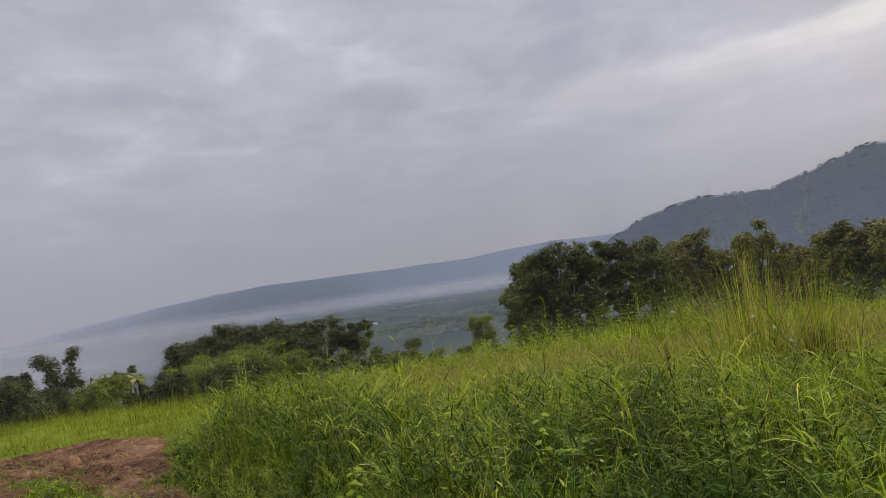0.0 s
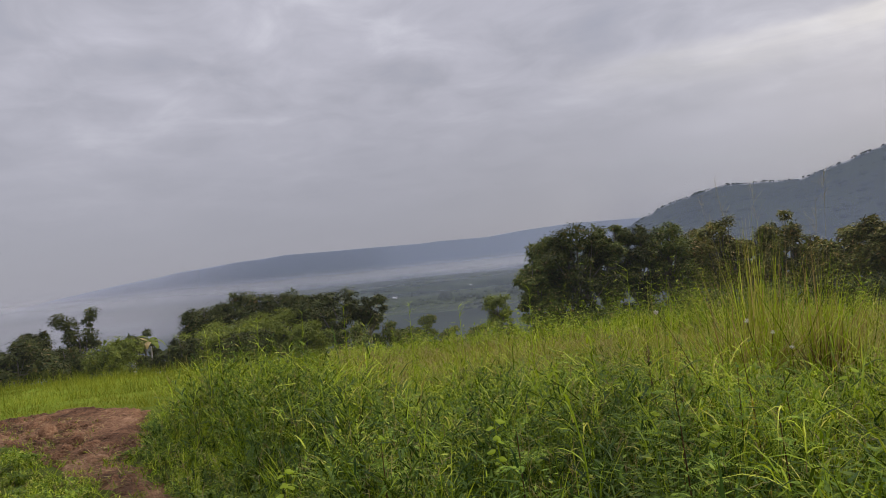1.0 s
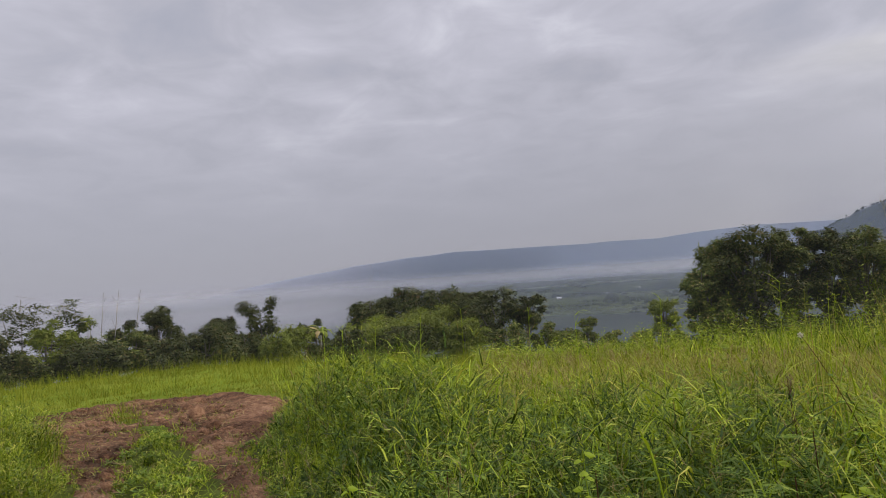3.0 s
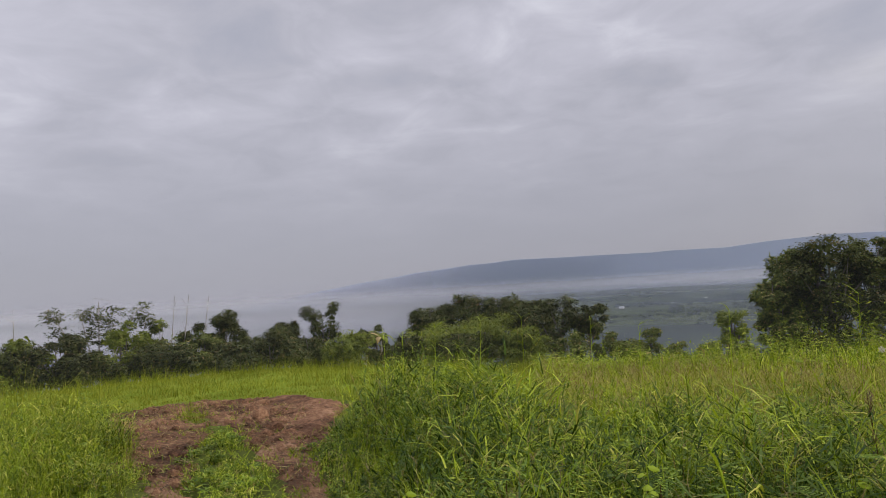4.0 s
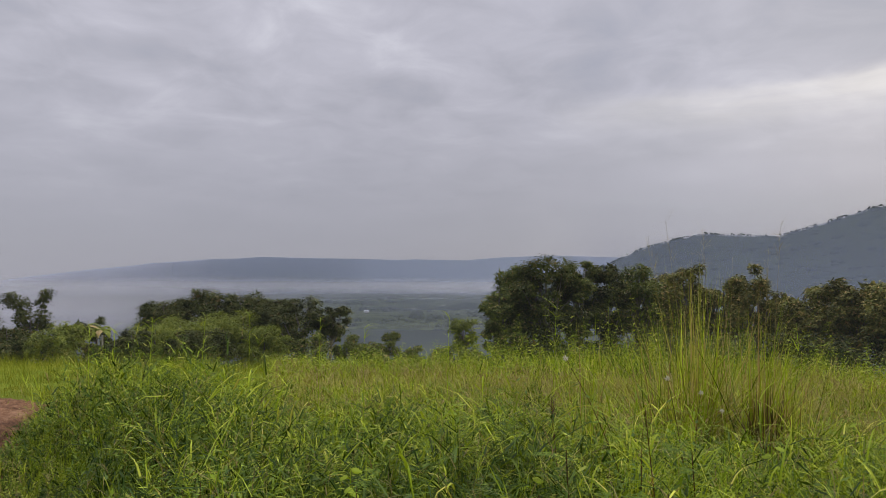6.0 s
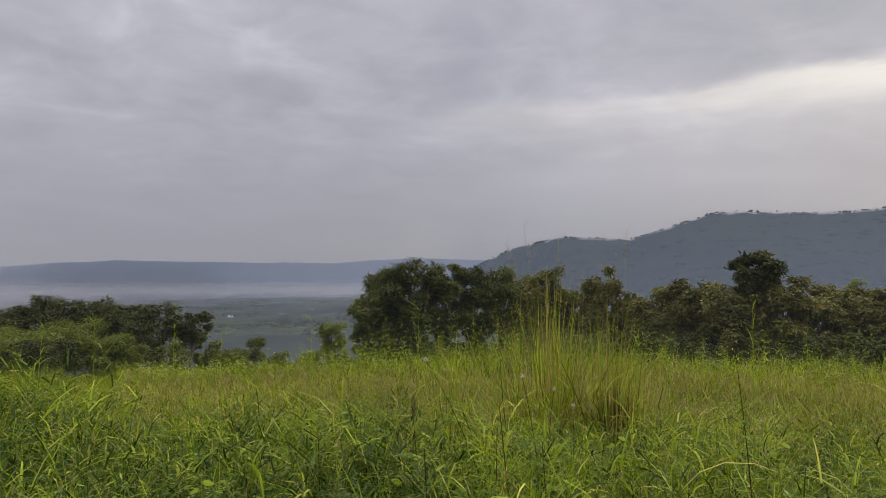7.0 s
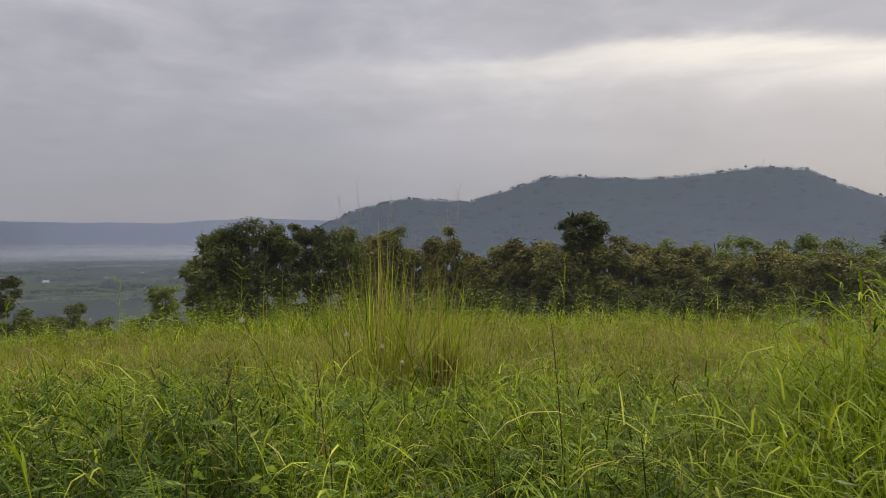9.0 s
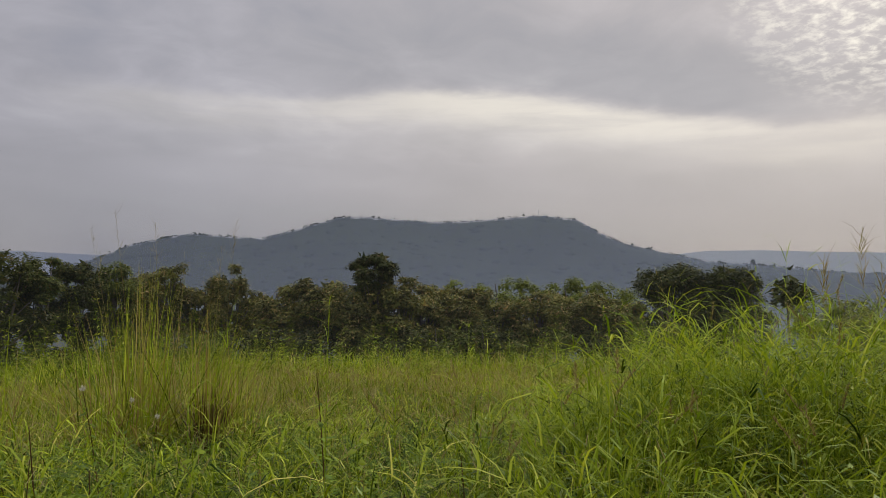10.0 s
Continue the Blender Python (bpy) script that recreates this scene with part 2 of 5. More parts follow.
def ground_material():
    """Soil under the grass near by, meadow and scrub further off, fields in the valley."""
    m, k = material("ground_soil_and_meadow")
    geo = m.node_tree.nodes.new("ShaderNodeNewGeometry")
    p = geo.outputs["Position"]
    soil = k.ramp(k.noise(p, 3.0, 6.0, 0.65), [(0.3, (0.030, 0.034, 0.010)), (0.7, (0.085, 0.105, 0.022))])
    mead = k.ramp(k.noise(p, 0.5, 6.0, 0.6), [(0.3, (0.12, 0.17, 0.018)), (0.6, (0.17, 0.21, 0.028)), (0.8, (0.22, 0.20, 0.05))])
    fields = k.ramp(k.noise(p, 0.006, 6.0, 0.65), [(0.35, (0.016, 0.022, 0.010)), (0.46, (0.030, 0.040, 0.016)), (0.52, (0.075, 0.090, 0.035)), (0.57, (0.024, 0.032, 0.014)), (0.63, (0.060, 0.068, 0.030)), (0.7, (0.030, 0.038, 0.016))])
    dist = k.vmath("LENGTH", k.vmath("SUBTRACT", p, (1.0, 1.0, 0.0)), None, 1)
    col = k.mix(k.step(dist, 10.0, 22.0), soil, mead)
    col = k.mix(k.step(dist, 40.0, 120.0), col, fields)
    bs = m.node_tree.nodes.new("ShaderNodeBsdfPrincipled")
    link(m.node_tree, col, bs.inputs["Base Color"])
    bs.inputs["Roughness"].default_value, bs.inputs["Specular IOR Level"].default_value = 1.0, 0.0
    bp = m.node_tree.nodes.new("ShaderNodeBump")
    bp.inputs["Strength"].default_value, bp.inputs["Distance"].default_value = 0.6, 0.05
    link(m.node_tree, k.noise(p, 9.0, 5.0), bp.inputs["Height"])
    link(m.node_tree, bp.outputs[0], bs.inputs["Normal"])
    return finish(m, k, bs.outputs[0])


def dirt_material():
    m, k = material("red_brown_dirt")
    geo = m.node_tree.nodes.new("ShaderNodeNewGeometry")
    p = geo.outputs["Position"]
    a, b, c = k.noise(p, 0.9, 5.0, 0.6), k.noise(p, 9.0, 7.0, 0.7), k.noise(p, 45.0, 4.0, 0.6)
    streak = k.noise(k.vmath("MULTIPLY", p, (2.2, 10.0, 3.0)), 3.4, 8.0, 0.8, 0.8)
    b = k.math("ADD", k.math("MULTIPLY", b, 0.35), k.math("MULTIPLY", streak, 0.65))
    f = k.math("ADD", k.math("MULTIPLY", a, 0.40), k.math("ADD", k.math("MULTIPLY", b, 0.42), k.math("MULTIPLY", c, 0.18)))
    col = k.ramp(f, [(0.41, (0.030, 0.017, 0.011)), (0.47, (0.108, 0.055, 0.030)), (0.53, (0.235, 0.127, 0.070)), (0.62, (0.42, 0.262, 0.155))])
    bs = m.node_tree.nodes.new("ShaderNodeBsdfPrincipled")
    link(m.node_tree, col, bs.inputs["Base Color"])
    bs.inputs["Roughness"].default_value, bs.inputs["Specular IOR Level"].default_value = 0.95, 0.08
    bp = m.node_tree.nodes.new("ShaderNodeBump")
    bp.inputs["Strength"].default_value, bp.inputs["Distance"].default_value = 1.0, 0.05
    link(m.node_tree, b, bp.inputs["Height"])
    link(m.node_tree, bp.outputs[0], bs.inputs["Normal"])
    return finish(m, k, bs.outputs[0])


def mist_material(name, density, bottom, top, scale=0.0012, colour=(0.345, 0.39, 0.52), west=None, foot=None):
    """A tinted sheet standing in for haze: mostly clear, scattering daylight both ways, thinner upwards and uneven
    along its length.
    """
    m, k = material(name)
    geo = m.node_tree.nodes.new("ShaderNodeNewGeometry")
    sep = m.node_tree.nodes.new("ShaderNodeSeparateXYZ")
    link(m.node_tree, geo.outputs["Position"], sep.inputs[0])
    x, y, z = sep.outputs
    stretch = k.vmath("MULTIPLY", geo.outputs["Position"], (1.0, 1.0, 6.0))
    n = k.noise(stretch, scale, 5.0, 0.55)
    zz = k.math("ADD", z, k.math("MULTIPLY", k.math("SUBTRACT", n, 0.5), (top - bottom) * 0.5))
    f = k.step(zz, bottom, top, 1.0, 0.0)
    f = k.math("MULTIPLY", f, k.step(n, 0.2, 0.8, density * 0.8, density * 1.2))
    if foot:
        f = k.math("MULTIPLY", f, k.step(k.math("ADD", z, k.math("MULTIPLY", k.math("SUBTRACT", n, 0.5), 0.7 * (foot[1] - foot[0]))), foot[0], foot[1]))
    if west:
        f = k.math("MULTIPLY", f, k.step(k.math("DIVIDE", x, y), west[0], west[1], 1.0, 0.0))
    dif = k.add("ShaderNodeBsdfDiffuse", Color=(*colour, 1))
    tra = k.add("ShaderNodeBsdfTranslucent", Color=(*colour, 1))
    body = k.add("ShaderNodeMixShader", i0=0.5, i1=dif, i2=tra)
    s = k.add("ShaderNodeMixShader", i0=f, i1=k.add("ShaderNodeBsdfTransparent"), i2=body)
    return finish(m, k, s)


# ---------------------------------------------------------------- mesh helpers
def mesh_np(name, verts, faces, mats, index=None, smooth=False):
    """A mesh from arrays: faces is (n, 3) or (n, 4)."""
    me = bpy.data.meshes.new(name)
    verts, faces = np.asarray(verts, np.float32), np.asarray(faces, np.int32)
    k = faces.shape[1]
    me.vertices.add(len(verts))
    me.vertices.foreach_set("co", verts.ravel())
    me.loops.add(faces.size)
    me.loops.foreach_set("vertex_index", faces.ravel())
    me.polygons.add(len(faces))
    me.polygons.foreach_set("loop_start", np.arange(0, faces.size, k, dtype=np.int32))
    for mat in mats if isinstance(mats, (list, tuple)) else [mats]:
        me.materials.append(mat)
    if index is not None:
        me.polygons.foreach_set("material_index", np.asarray(index, np.int32))
    me.polygons.foreach_set("use_smooth", np.full(len(faces), smooth))
    me.update(calc_edges=True)
    return me


def part_np(name, parent, verts, faces, mats, label="", index=None, smooth=False):
    ob = new(name, mesh_np(name, verts, faces, mats, index, smooth))
    ob.parent = parent
    if label:
        tagged(ob, label)
    return ob


def thing(name, m, label, category, group=""):
    ob = new(name)
    ob.empty_display_size = 0.2
    ob.matrix_basis = m
    return tagged(ob, label, category, group)


def join(pieces):
    """Several (verts, faces) pairs as one."""
    vs, fs, n = [], [], 0
    for v, f in pieces:
        vs.append(np.asarray(v, float))
        fs.append(np.asarray(f, int) + n)
        n += len(v)
    return np.concatenate(vs), np.concatenate(fs)


def tri_leaves(rng, pos, normal, length, width, spin):
    """Small leaves of distant crowns, one pointed triangle each."""
    normal = normal / (np.linalg.norm(normal, axis=1)[:, None] + 1e-9)
    ax = spin - (spin * normal).sum(1)[:, None] * normal
    ax /= np.linalg.norm(ax, axis=1)[:, None] + 1e-9
    sd = np.cross(normal, ax)
    L, W = length[:, None], width[:, None]
    v = np.stack([pos + sd * W * 0.5, pos + ax * L, pos - sd * W * 0.5], 1)
    return v.reshape(-1, 3), np.arange(3 * len(pos)).reshape(-1, 3)


def tube(path, radii, sides=6):
    """A tapered tube along a path, as quads."""
    path, radii = np.asarray(path, float), np.asarray(radii, float)
    tan = np.gradient(path, axis=0)
    tan /= np.linalg.norm(tan, axis=1)[:, None] + 1e-9
    ref = np.where(np.abs(tan[:, 2:3]) > 0.9, [[1.0, 0, 0]], [[0, 0, 1.0]])
    a = np.cross(tan, ref)
    a /= np.linalg.norm(a, axis=1)[:, None] + 1e-9
    b = np.cross(tan, a)
    ang = np.linspace(0, 2 * np.pi, sides, endpoint=False)
    v = path[:, None] + radii[:, None, None] * (np.cos(ang)[None, :, None] * a[:, None] + np.sin(ang)[None, :, None] * b[:, None])
    n = len(path)
    i, j = np.meshgrid(np.arange(n - 1), np.arange(sides), indexing="ij")
    f = np.stack([i * sides + j, i * sides + (j + 1) % sides, (i + 1) * sides + (j + 1) % sides, (i + 1) * sides + j], -1).reshape(-1, 4)
    return v.reshape(-1, 3), f


def blades(rng, base, height, width, lean0, bend, segs=4, az=None):
    """Grass blades as arched, tapering ribbons: one quad a segment."""
    n = len(base)
    az = rng.uniform(0, 2 * np.pi, n) if az is None else az
    s = np.linspace(0, 1, segs + 1)
    th = lean0[:, None] + bend[:, None] * (s[None, :-1] + s[None, 1:]) * 0.5
    step = (height / segs)[:, None]
    h = np.concatenate([np.zeros((n, 1)), np.cumsum(np.sin(th) * step, 1)], 1)
    z = np.concatenate([np.zeros((n, 1)), np.cumsum(np.cos(th) * step, 1)], 1)
    cx, cy = np.cos(az)[:, None], np.sin(az)[:, None]
    mid = np.stack([base[:, 0:1] + h * cx, base[:, 1:2] + h * cy, base[:, 2:3] + z], -1)
    prof = np.clip(1.25 * (1 - s ** 1.6), 0.06, 1.0)
    tw = az + np.pi / 2 + rng.uniform(-0.7, 0.7, n)
    side = np.stack([np.cos(tw), np.sin(tw), rng.uniform(-0.3, 0.3, n)], -1)[:, None] * (width[:, None] * 0.5 * prof[None])[..., None]
    v = np.stack([mid - side, mid + side], 2).reshape(n, -1, 3)
    q = np.array([[2 * i, 2 * i + 1, 2 * i + 3, 2 * i + 2] for i in range(segs)])
    f = (np.arange(n) * (2 * (segs + 1)))[:, None, None] + q[None]
    return v.reshape(-1, 3), f.reshape(-1, 4)


def leaves(rng, pos, normal, length, width, spin=None, fold=0.18):
    """Pointed leaves, each one folded quad: base, side, tip, side."""
    n = len(pos)
    normal = normal / (np.linalg.norm(normal, axis=1)[:, None] + 1e-9)
    r = rng.normal(size=(n, 3)) if spin is None else spin
    ax = r - (r * normal).sum(1)[:, None] * normal
    ax /= np.linalg.norm(ax, axis=1)[:, None] + 1e-9
    sd = np.cross(normal, ax)
    L, W = length[:, None], width[:, None]
    v = np.stack([pos, pos + ax * L * 0.45 + sd * W * 0.5 - normal * W * fold, pos + ax * L - normal * L * 0.12, pos + ax * L * 0.45 - sd * W * 0.5 - normal * W * fold], 1)
    return v.reshape(-1, 3), (np.arange(n)[:, None] * 4 + np.arange(4)[None]).reshape(-1, 4)


# ---------------------------------------------------------------- the lie of the land
def land(x, y):
    x, y = np.asarray(x, float) - 1, np.asarray(y, float) - 1
    d, az = np.hypot(x, y), np.degrees(np.arctan2(x, y))
    shoulder = np.interp(az, [-34, -14], [1, 0]) * np.interp(d, [15, 30, 70, 200], [0, 0.75, 1.6, 0])
    mound = 0.70 * np.exp(-((x - 6.4) / 2.0) ** 2 - ((y - 2.6) / 1.6) ** 2)
    return shoulder + mound - np.interp(d, [0, 15, 30, 60, 110, 550, 1e5], [0, 0.6, 2.1, 6.0, 11.5, 73, 73])


def wave(x, y, f, seed=0.0):
    """Smooth pseudo-random waves between about -1 and 1."""
    a = np.sin(f * (1.0 * x + 0.31 * y) + 1.3 + seed) + np.sin(f * (-0.42 * x + 0.93 * y) * 1.37 + 4.1 + 2 * seed)
    b = np.sin(f * (0.71 * x - 0.77 * y) * 2.13 + 0.7 + 3 * seed) * 0.6 + np.sin(f * (0.9 * x + 0.5 * y) * 3.7 + 5 * seed) * 0.4
    return (a + b) / 3


def track_coords(x, y):
    """Along and across the cart track, from the place where its ruts meet the bare patch."""
    dx, dy = x + 3.8, y - 7.4
    return -0.5 * dx + 0.866 * dy, 0.866 * dx + 0.5 * dy


def right_edge(s):
    return np.interp(s, [-9, 0, 2, 3, 6.6, 8.9, 14], [1.12, 1.02, 0.80, 1.1, 1.38, 0.5, -0.6])


def bare(x, y):
    """How bare the soil is: above 0 on ruts and the dirt patch, below 0 under plants."""
    s, l = track_coords(x, y)
    w = 0.14 * wave(x, y, 3.1) + 0.14 * wave(x, y, 7.7, 1.0) + 0.12 * wave(x, y, 17.0, 2.0)
    rc, rw = np.interp(s, [-9, -0.3, 2.0, 5], [0.82, 0.80, 0.45, 0.2]), np.interp(s, [-1, 2], [0.20, 0.32])
    lc, lw = np.interp(s, [-9, -0.3, 3.4, 6.2, 8], [-0.65, -0.66, -1.42, -2.3, -3.1]), np.interp(s, [-1, 3.4, 6], [0.20, 0.30, 0.4])
    ruts = np.minimum(np.maximum(rw - np.abs(l - rc), lw - np.abs(l - lc)) * 1.3, (6.0 - s) * 0.5)
    left = np.interp(s, [3.0, 6, 8.3, 10], [-1.85, -3.1, -4.4, -4.2])
    back = np.interp(l, [-3.9, -2.7, -0.9, 0.3, 1.2], [8.3, 10.2, 9.8, 8.9, 6.8])
    pad = np.minimum.reduce([right_edge(s) - l, l - left, (s - 1.6) * 0.6, back - s])
    strip = np.interp(s, [-9, -0.3, 2.7, 4.8, 5.6], [0.5, 0.5, 0.36, 0.10, -0.1]) - np.abs(l - np.interp(s, [-9, -0.3, 2.7, 4.6], [0.07, 0.07, -0.45, -0.75]))
    hole = 0.22 - np.hypot((s + 0.1) * 0.5, l + 0.12)
    pad = np.minimum(pad, -np.minimum(strip, -hole) * 1.4)
    tongue = 0.2 - np.abs(l + 1.35 + 0.28 * (s - 6)) - 0.12 * np.abs(s - 6.6)
    pad = np.minimum(pad, -tongue)
    return np.maximum(ruts, np.clip(pad, -2, 0.6)) + w - 0.04


def polar_sheet(name, radii, count, height, mat, a0=0.0, a1=360.0):
    ang = np.radians(np.linspace(a0, a1, count + 1))
    R, A = np.meshgrid(radii, ang, indexing="ij")
    X, Y = 1 + R * np.sin(A), 1 + R * np.cos(A)
    V = np.stack([X, Y, height(X, Y, R, np.degrees(A))], -1).reshape(-1, 3)
    i, j = np.meshgrid(np.arange(len(radii) - 1), np.arange(count), indexing="ij")
    n = count + 1
    F = np.stack([i * n + j, i * n + j + 1, (i + 1) * n + j + 1, (i + 1) * n + j], -1).reshape(-1, 4)
    return new(name, mesh_np(name, V, F[:, ::-1], mat, smooth=True))


def ground_height(X, Y, R, A):
    z = land(X, Y) + 0.05 * wave(X, Y, 1.9) * np.clip(R / 3, 0, 1) + 0.3 * wave(X, Y, 0.12) * np.clip((R - 25) / 40, 0, 1)
    return z + 5 * wave(X, Y, 0.008) * np.clip((R - 300) / 600, 0, 1) - 0.16 * np.clip(bare(X, Y) * 4 + 0.35, 0, 1) * (R < 40)


RINGS = np.concatenate([np.linspace(0.02, 22, 84), np.geomspace(22.6, 4900, 56)])
tagged(polar_sheet("ground", RINGS, 260, ground_height, ground_material()), "grassy hilltop falling away to a wide misty valley", "ground", kind="structure")


def dirt_sheet():
    s, l = np.meshgrid(np.arange(-17, 15.5, 0.075), np.arange(-6.5, 2.6, 0.06), indexing="ij")
    X, Y = -3.8 - 0.5 * s + 0.866 * l, 7.4 + 0.866 * s + 0.5 * l
    b = bare(X, Y)
    lump = np.array([noise.fractal(Vector((px * 3.0, py * 3.0, 0.0)), 0.8, 2.1, 5) for px, py in zip(X.ravel(), Y.ravel())]).reshape(X.shape)
    clods = 0.060 * np.abs(lump) + 0.012 * wave(X, Y, 13.0, 2.0)
    rim = 0.06 * np.exp(-((s - np.interp(l, [-3.9, -2.7, -0.9, 0.3, 1.2], [8.0, 9.9, 9.5, 8.6, 6.5])) / 0.35) ** 2) * (0.6 + 0.6 * wave(X, Y, 2.3)) + 0.07 * np.exp(-((l - right_edge(s) + 0.4) / 0.35) ** 2) * (s > 3)
    rng = np.random.default_rng(3)
    Z = land(X, Y) + np.where(b > 0, np.clip(b, 0, 0.1) * 0.12, np.clip(b, -0.4, 0) * 0.8) + (clods + rim) * np.clip(b * 6, 0, 1) - 0.02 + rng.normal(0, 0.010, X.shape)
    n, m = X.shape
    i, j = np.meshgrid(np.arange(n - 1), np.arange(m - 1), indexing="ij")
    F = np.stack([i * m + j, (i + 1) * m + j, (i + 1) * m + j + 1, i * m + j + 1], -1).reshape(-1, 4)
    keep = (b.ravel()[F].max(1) > -0.25)
    F = F[keep]
    used, inv = np.unique(F, return_inverse=True)
    V = np.stack([X, Y, Z], -1).reshape(-1, 3)[used]
    ob = new("dirt_track", mesh_np("dirt_track", V, inv.reshape(-1, 4)[:, ::-1], dirt_material(), smooth=True))
    return tagged(ob, "bare red-brown dirt patch with two wheel ruts", "dirt track", kind="structure")


dirt_sheet()


def clods():
    """Loose lumps of soil on the bare patch, thickest along its far rim."""
    rng = np.random.default_rng(8)
    n = 13000
    s, l = rng.uniform(-3, 14, n), rng.uniform(-5, 1.6, n)
    x, y = -3.8 - 0.5 * s + 0.866 * l, 7.4 + 0.866 * s + 0.5 * l
    near = np.exp(-((s - 9.2) / 0.9) ** 2) + 0.25 + 0.6 * (wave(x, y, 1.7, 4.0) > 0.25)
    keep = (bare(x, y) > 0.03) & (rng.uniform(0, 1, n) < near * 0.6)
    x, y = x[keep], y[keep]
    r = rng.gamma(1.5, 0.016, len(x)) + 0.010
    me = crowns(rng, x, y, land(x, y) + 0.015, r, dirt_material(), "soil_clods", 0.7)
    tagged(new("soil_clods", me), "loose crumbling clods of red-brown soil", "soil", kind="stuff")


def litter():
    """Dry stalks and scraps lying on the bare soil."""
    rng = np.random.default_rng(9)
    n = 16000
    s, l = rng.uniform(-3, 10.5, n), rng.uniform(-4.5, 1.4, n)
    x, y = -3.8 - 0.5 * s + 0.866 * l, 7.4 + 0.866 * s + 0.5 * l
    keep = bare(x, y) > 0.0
    x, y = x[keep], y[keep]
    p = np.stack([x, y, land(x, y) + rng.uniform(0.02, 0.05, len(x))], 1)
    m = len(p)
    az = np.where(rng.uniform(size=m) < 0.6, rng.normal(2.9, 0.5, m), rng.uniform(0, 6.28, m))
    v, f = blades(rng, p, rng.uniform(0.04, 0.24, m), rng.uniform(0.004, 0.011, m), rng.uniform(1.35, 1.6, m), rng.uniform(-0.1, 0.25, m), 3, az)
    ob = new("dry_litter", mesh_np("dry_litter", v, f, [STRAW, DEAD], np.repeat((rng.uniform(size=m) < 0.78).astype(int), 3)))
    tagged(ob, "dry stalks and leaf scraps strewn on bare soil", "litter", kind="stuff")


litter()


# ---------------------------------------------------------------- hills and mist
def crowns(rng, X, Y, Z, r, mat, name, flat=0.8):
    """Many rough little tree crowns, far away: jittered low domes."""
    ring = np.radians(np.arange(0, 360, 60))
    unit = np.concatenate([np.stack([np.cos(ring), np.sin(ring), 0 * ring], 1), np.stack([0.75 * np.cos(ring + 0.5), 0.75 * np.sin(ring + 0.5), 0 * ring + 0.65], 1), [[0, 0, 1.0]]])
    quad = [[a, (a + 1) % 6, 6 + a] for a in range(6)] + [[6 + a, (a + 1) % 6, 6 + (a + 1) % 6] for a in range(6)] + [[6 + a, 6 + (a + 1) % 6, 12] for a in range(6)]
    n = len(X)
    v = unit[None] * (1 + rng.uniform(-0.3, 0.3, (n, 13, 1))) * r[:, None, None] * np.array([1, 1, flat * 1.3])
    v += np.stack([X, Y, Z], -1)[:, None]
    f = np.arange(n)[:, None, None] * 13 + np.array(quad)[None]
    return mesh_np(name, v.reshape(-1, 3), f.reshape(-1, 3), mat, smooth=True)


clods()
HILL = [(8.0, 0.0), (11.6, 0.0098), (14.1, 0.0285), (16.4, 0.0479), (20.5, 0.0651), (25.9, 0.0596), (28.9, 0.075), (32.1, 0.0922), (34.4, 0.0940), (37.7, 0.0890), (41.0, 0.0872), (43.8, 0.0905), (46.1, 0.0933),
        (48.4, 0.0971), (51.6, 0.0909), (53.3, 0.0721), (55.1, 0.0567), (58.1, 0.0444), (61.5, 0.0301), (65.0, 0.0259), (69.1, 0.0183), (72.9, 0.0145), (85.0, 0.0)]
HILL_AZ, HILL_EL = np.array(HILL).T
HILL_R = 1650.0


def hill_height(X, Y, R, A):
    top = np.interp(A, HILL_AZ, HILL_EL, left=-0.03, right=-0.03) * HILL_R + EYE - 4
    prof = np.clip(1 - np.abs(R - HILL_R) / 620, 0, 1)
    prof = prof ** 1.15
    fold = 10 * wave(X, Y, 0.012) + 5 * wave(X, Y, 0.03, 2.0)
    return -78 + (top + 78) * prof + fold * np.clip(prof * (1 - prof) * 4, 0, 1) * np.clip((top + 60) / 80, 0, 1)


def far_ridge(name, az, el, radius, depth, label, seed):
    az, el = np.asarray(az), np.asarray(el)

    def height(X, Y, R, A):
        top = np.interp(A, az, el) * radius + EYE
        prof = np.clip(1 - np.abs(R - radius) / depth, 0, 1)
        return -80 + (top + 80 + 0.8 * wave(X, Y, 0.01, seed)) * prof
    ob = polar_sheet(name, np.linspace(radius - depth, radius + depth, 13), 260, height, FOREST, az[0], az[-1])
    return tagged(ob, label, "hills", kind="structure")


tagged(polar_sheet("wooded_hill", np.linspace(HILL_R - 620, HILL_R + 620, 44), 240, hill_height, FOREST, 4, 88), "dark wooded hill with trees along its crest", "hill", kind="structure")
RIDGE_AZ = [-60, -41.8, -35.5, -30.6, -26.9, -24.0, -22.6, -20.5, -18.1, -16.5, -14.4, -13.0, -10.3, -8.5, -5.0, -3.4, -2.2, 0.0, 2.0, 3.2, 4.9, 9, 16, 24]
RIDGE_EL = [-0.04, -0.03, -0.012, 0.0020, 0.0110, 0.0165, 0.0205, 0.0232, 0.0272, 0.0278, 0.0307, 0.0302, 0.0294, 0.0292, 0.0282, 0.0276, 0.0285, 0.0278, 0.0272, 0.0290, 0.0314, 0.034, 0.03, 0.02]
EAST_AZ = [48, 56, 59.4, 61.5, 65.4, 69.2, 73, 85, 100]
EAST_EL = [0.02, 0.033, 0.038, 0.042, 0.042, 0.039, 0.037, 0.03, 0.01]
far_ridge("far_ridge", RIDGE_AZ, RIDGE_EL, 4100, 500, "long blue-grey ridge beyond the misty valley", 0.0)
far_ridge("far_ridge_east", EAST_AZ, EAST_EL, 4000, 500, "pale hazy ridge far behind the wooded hill", 3.0)


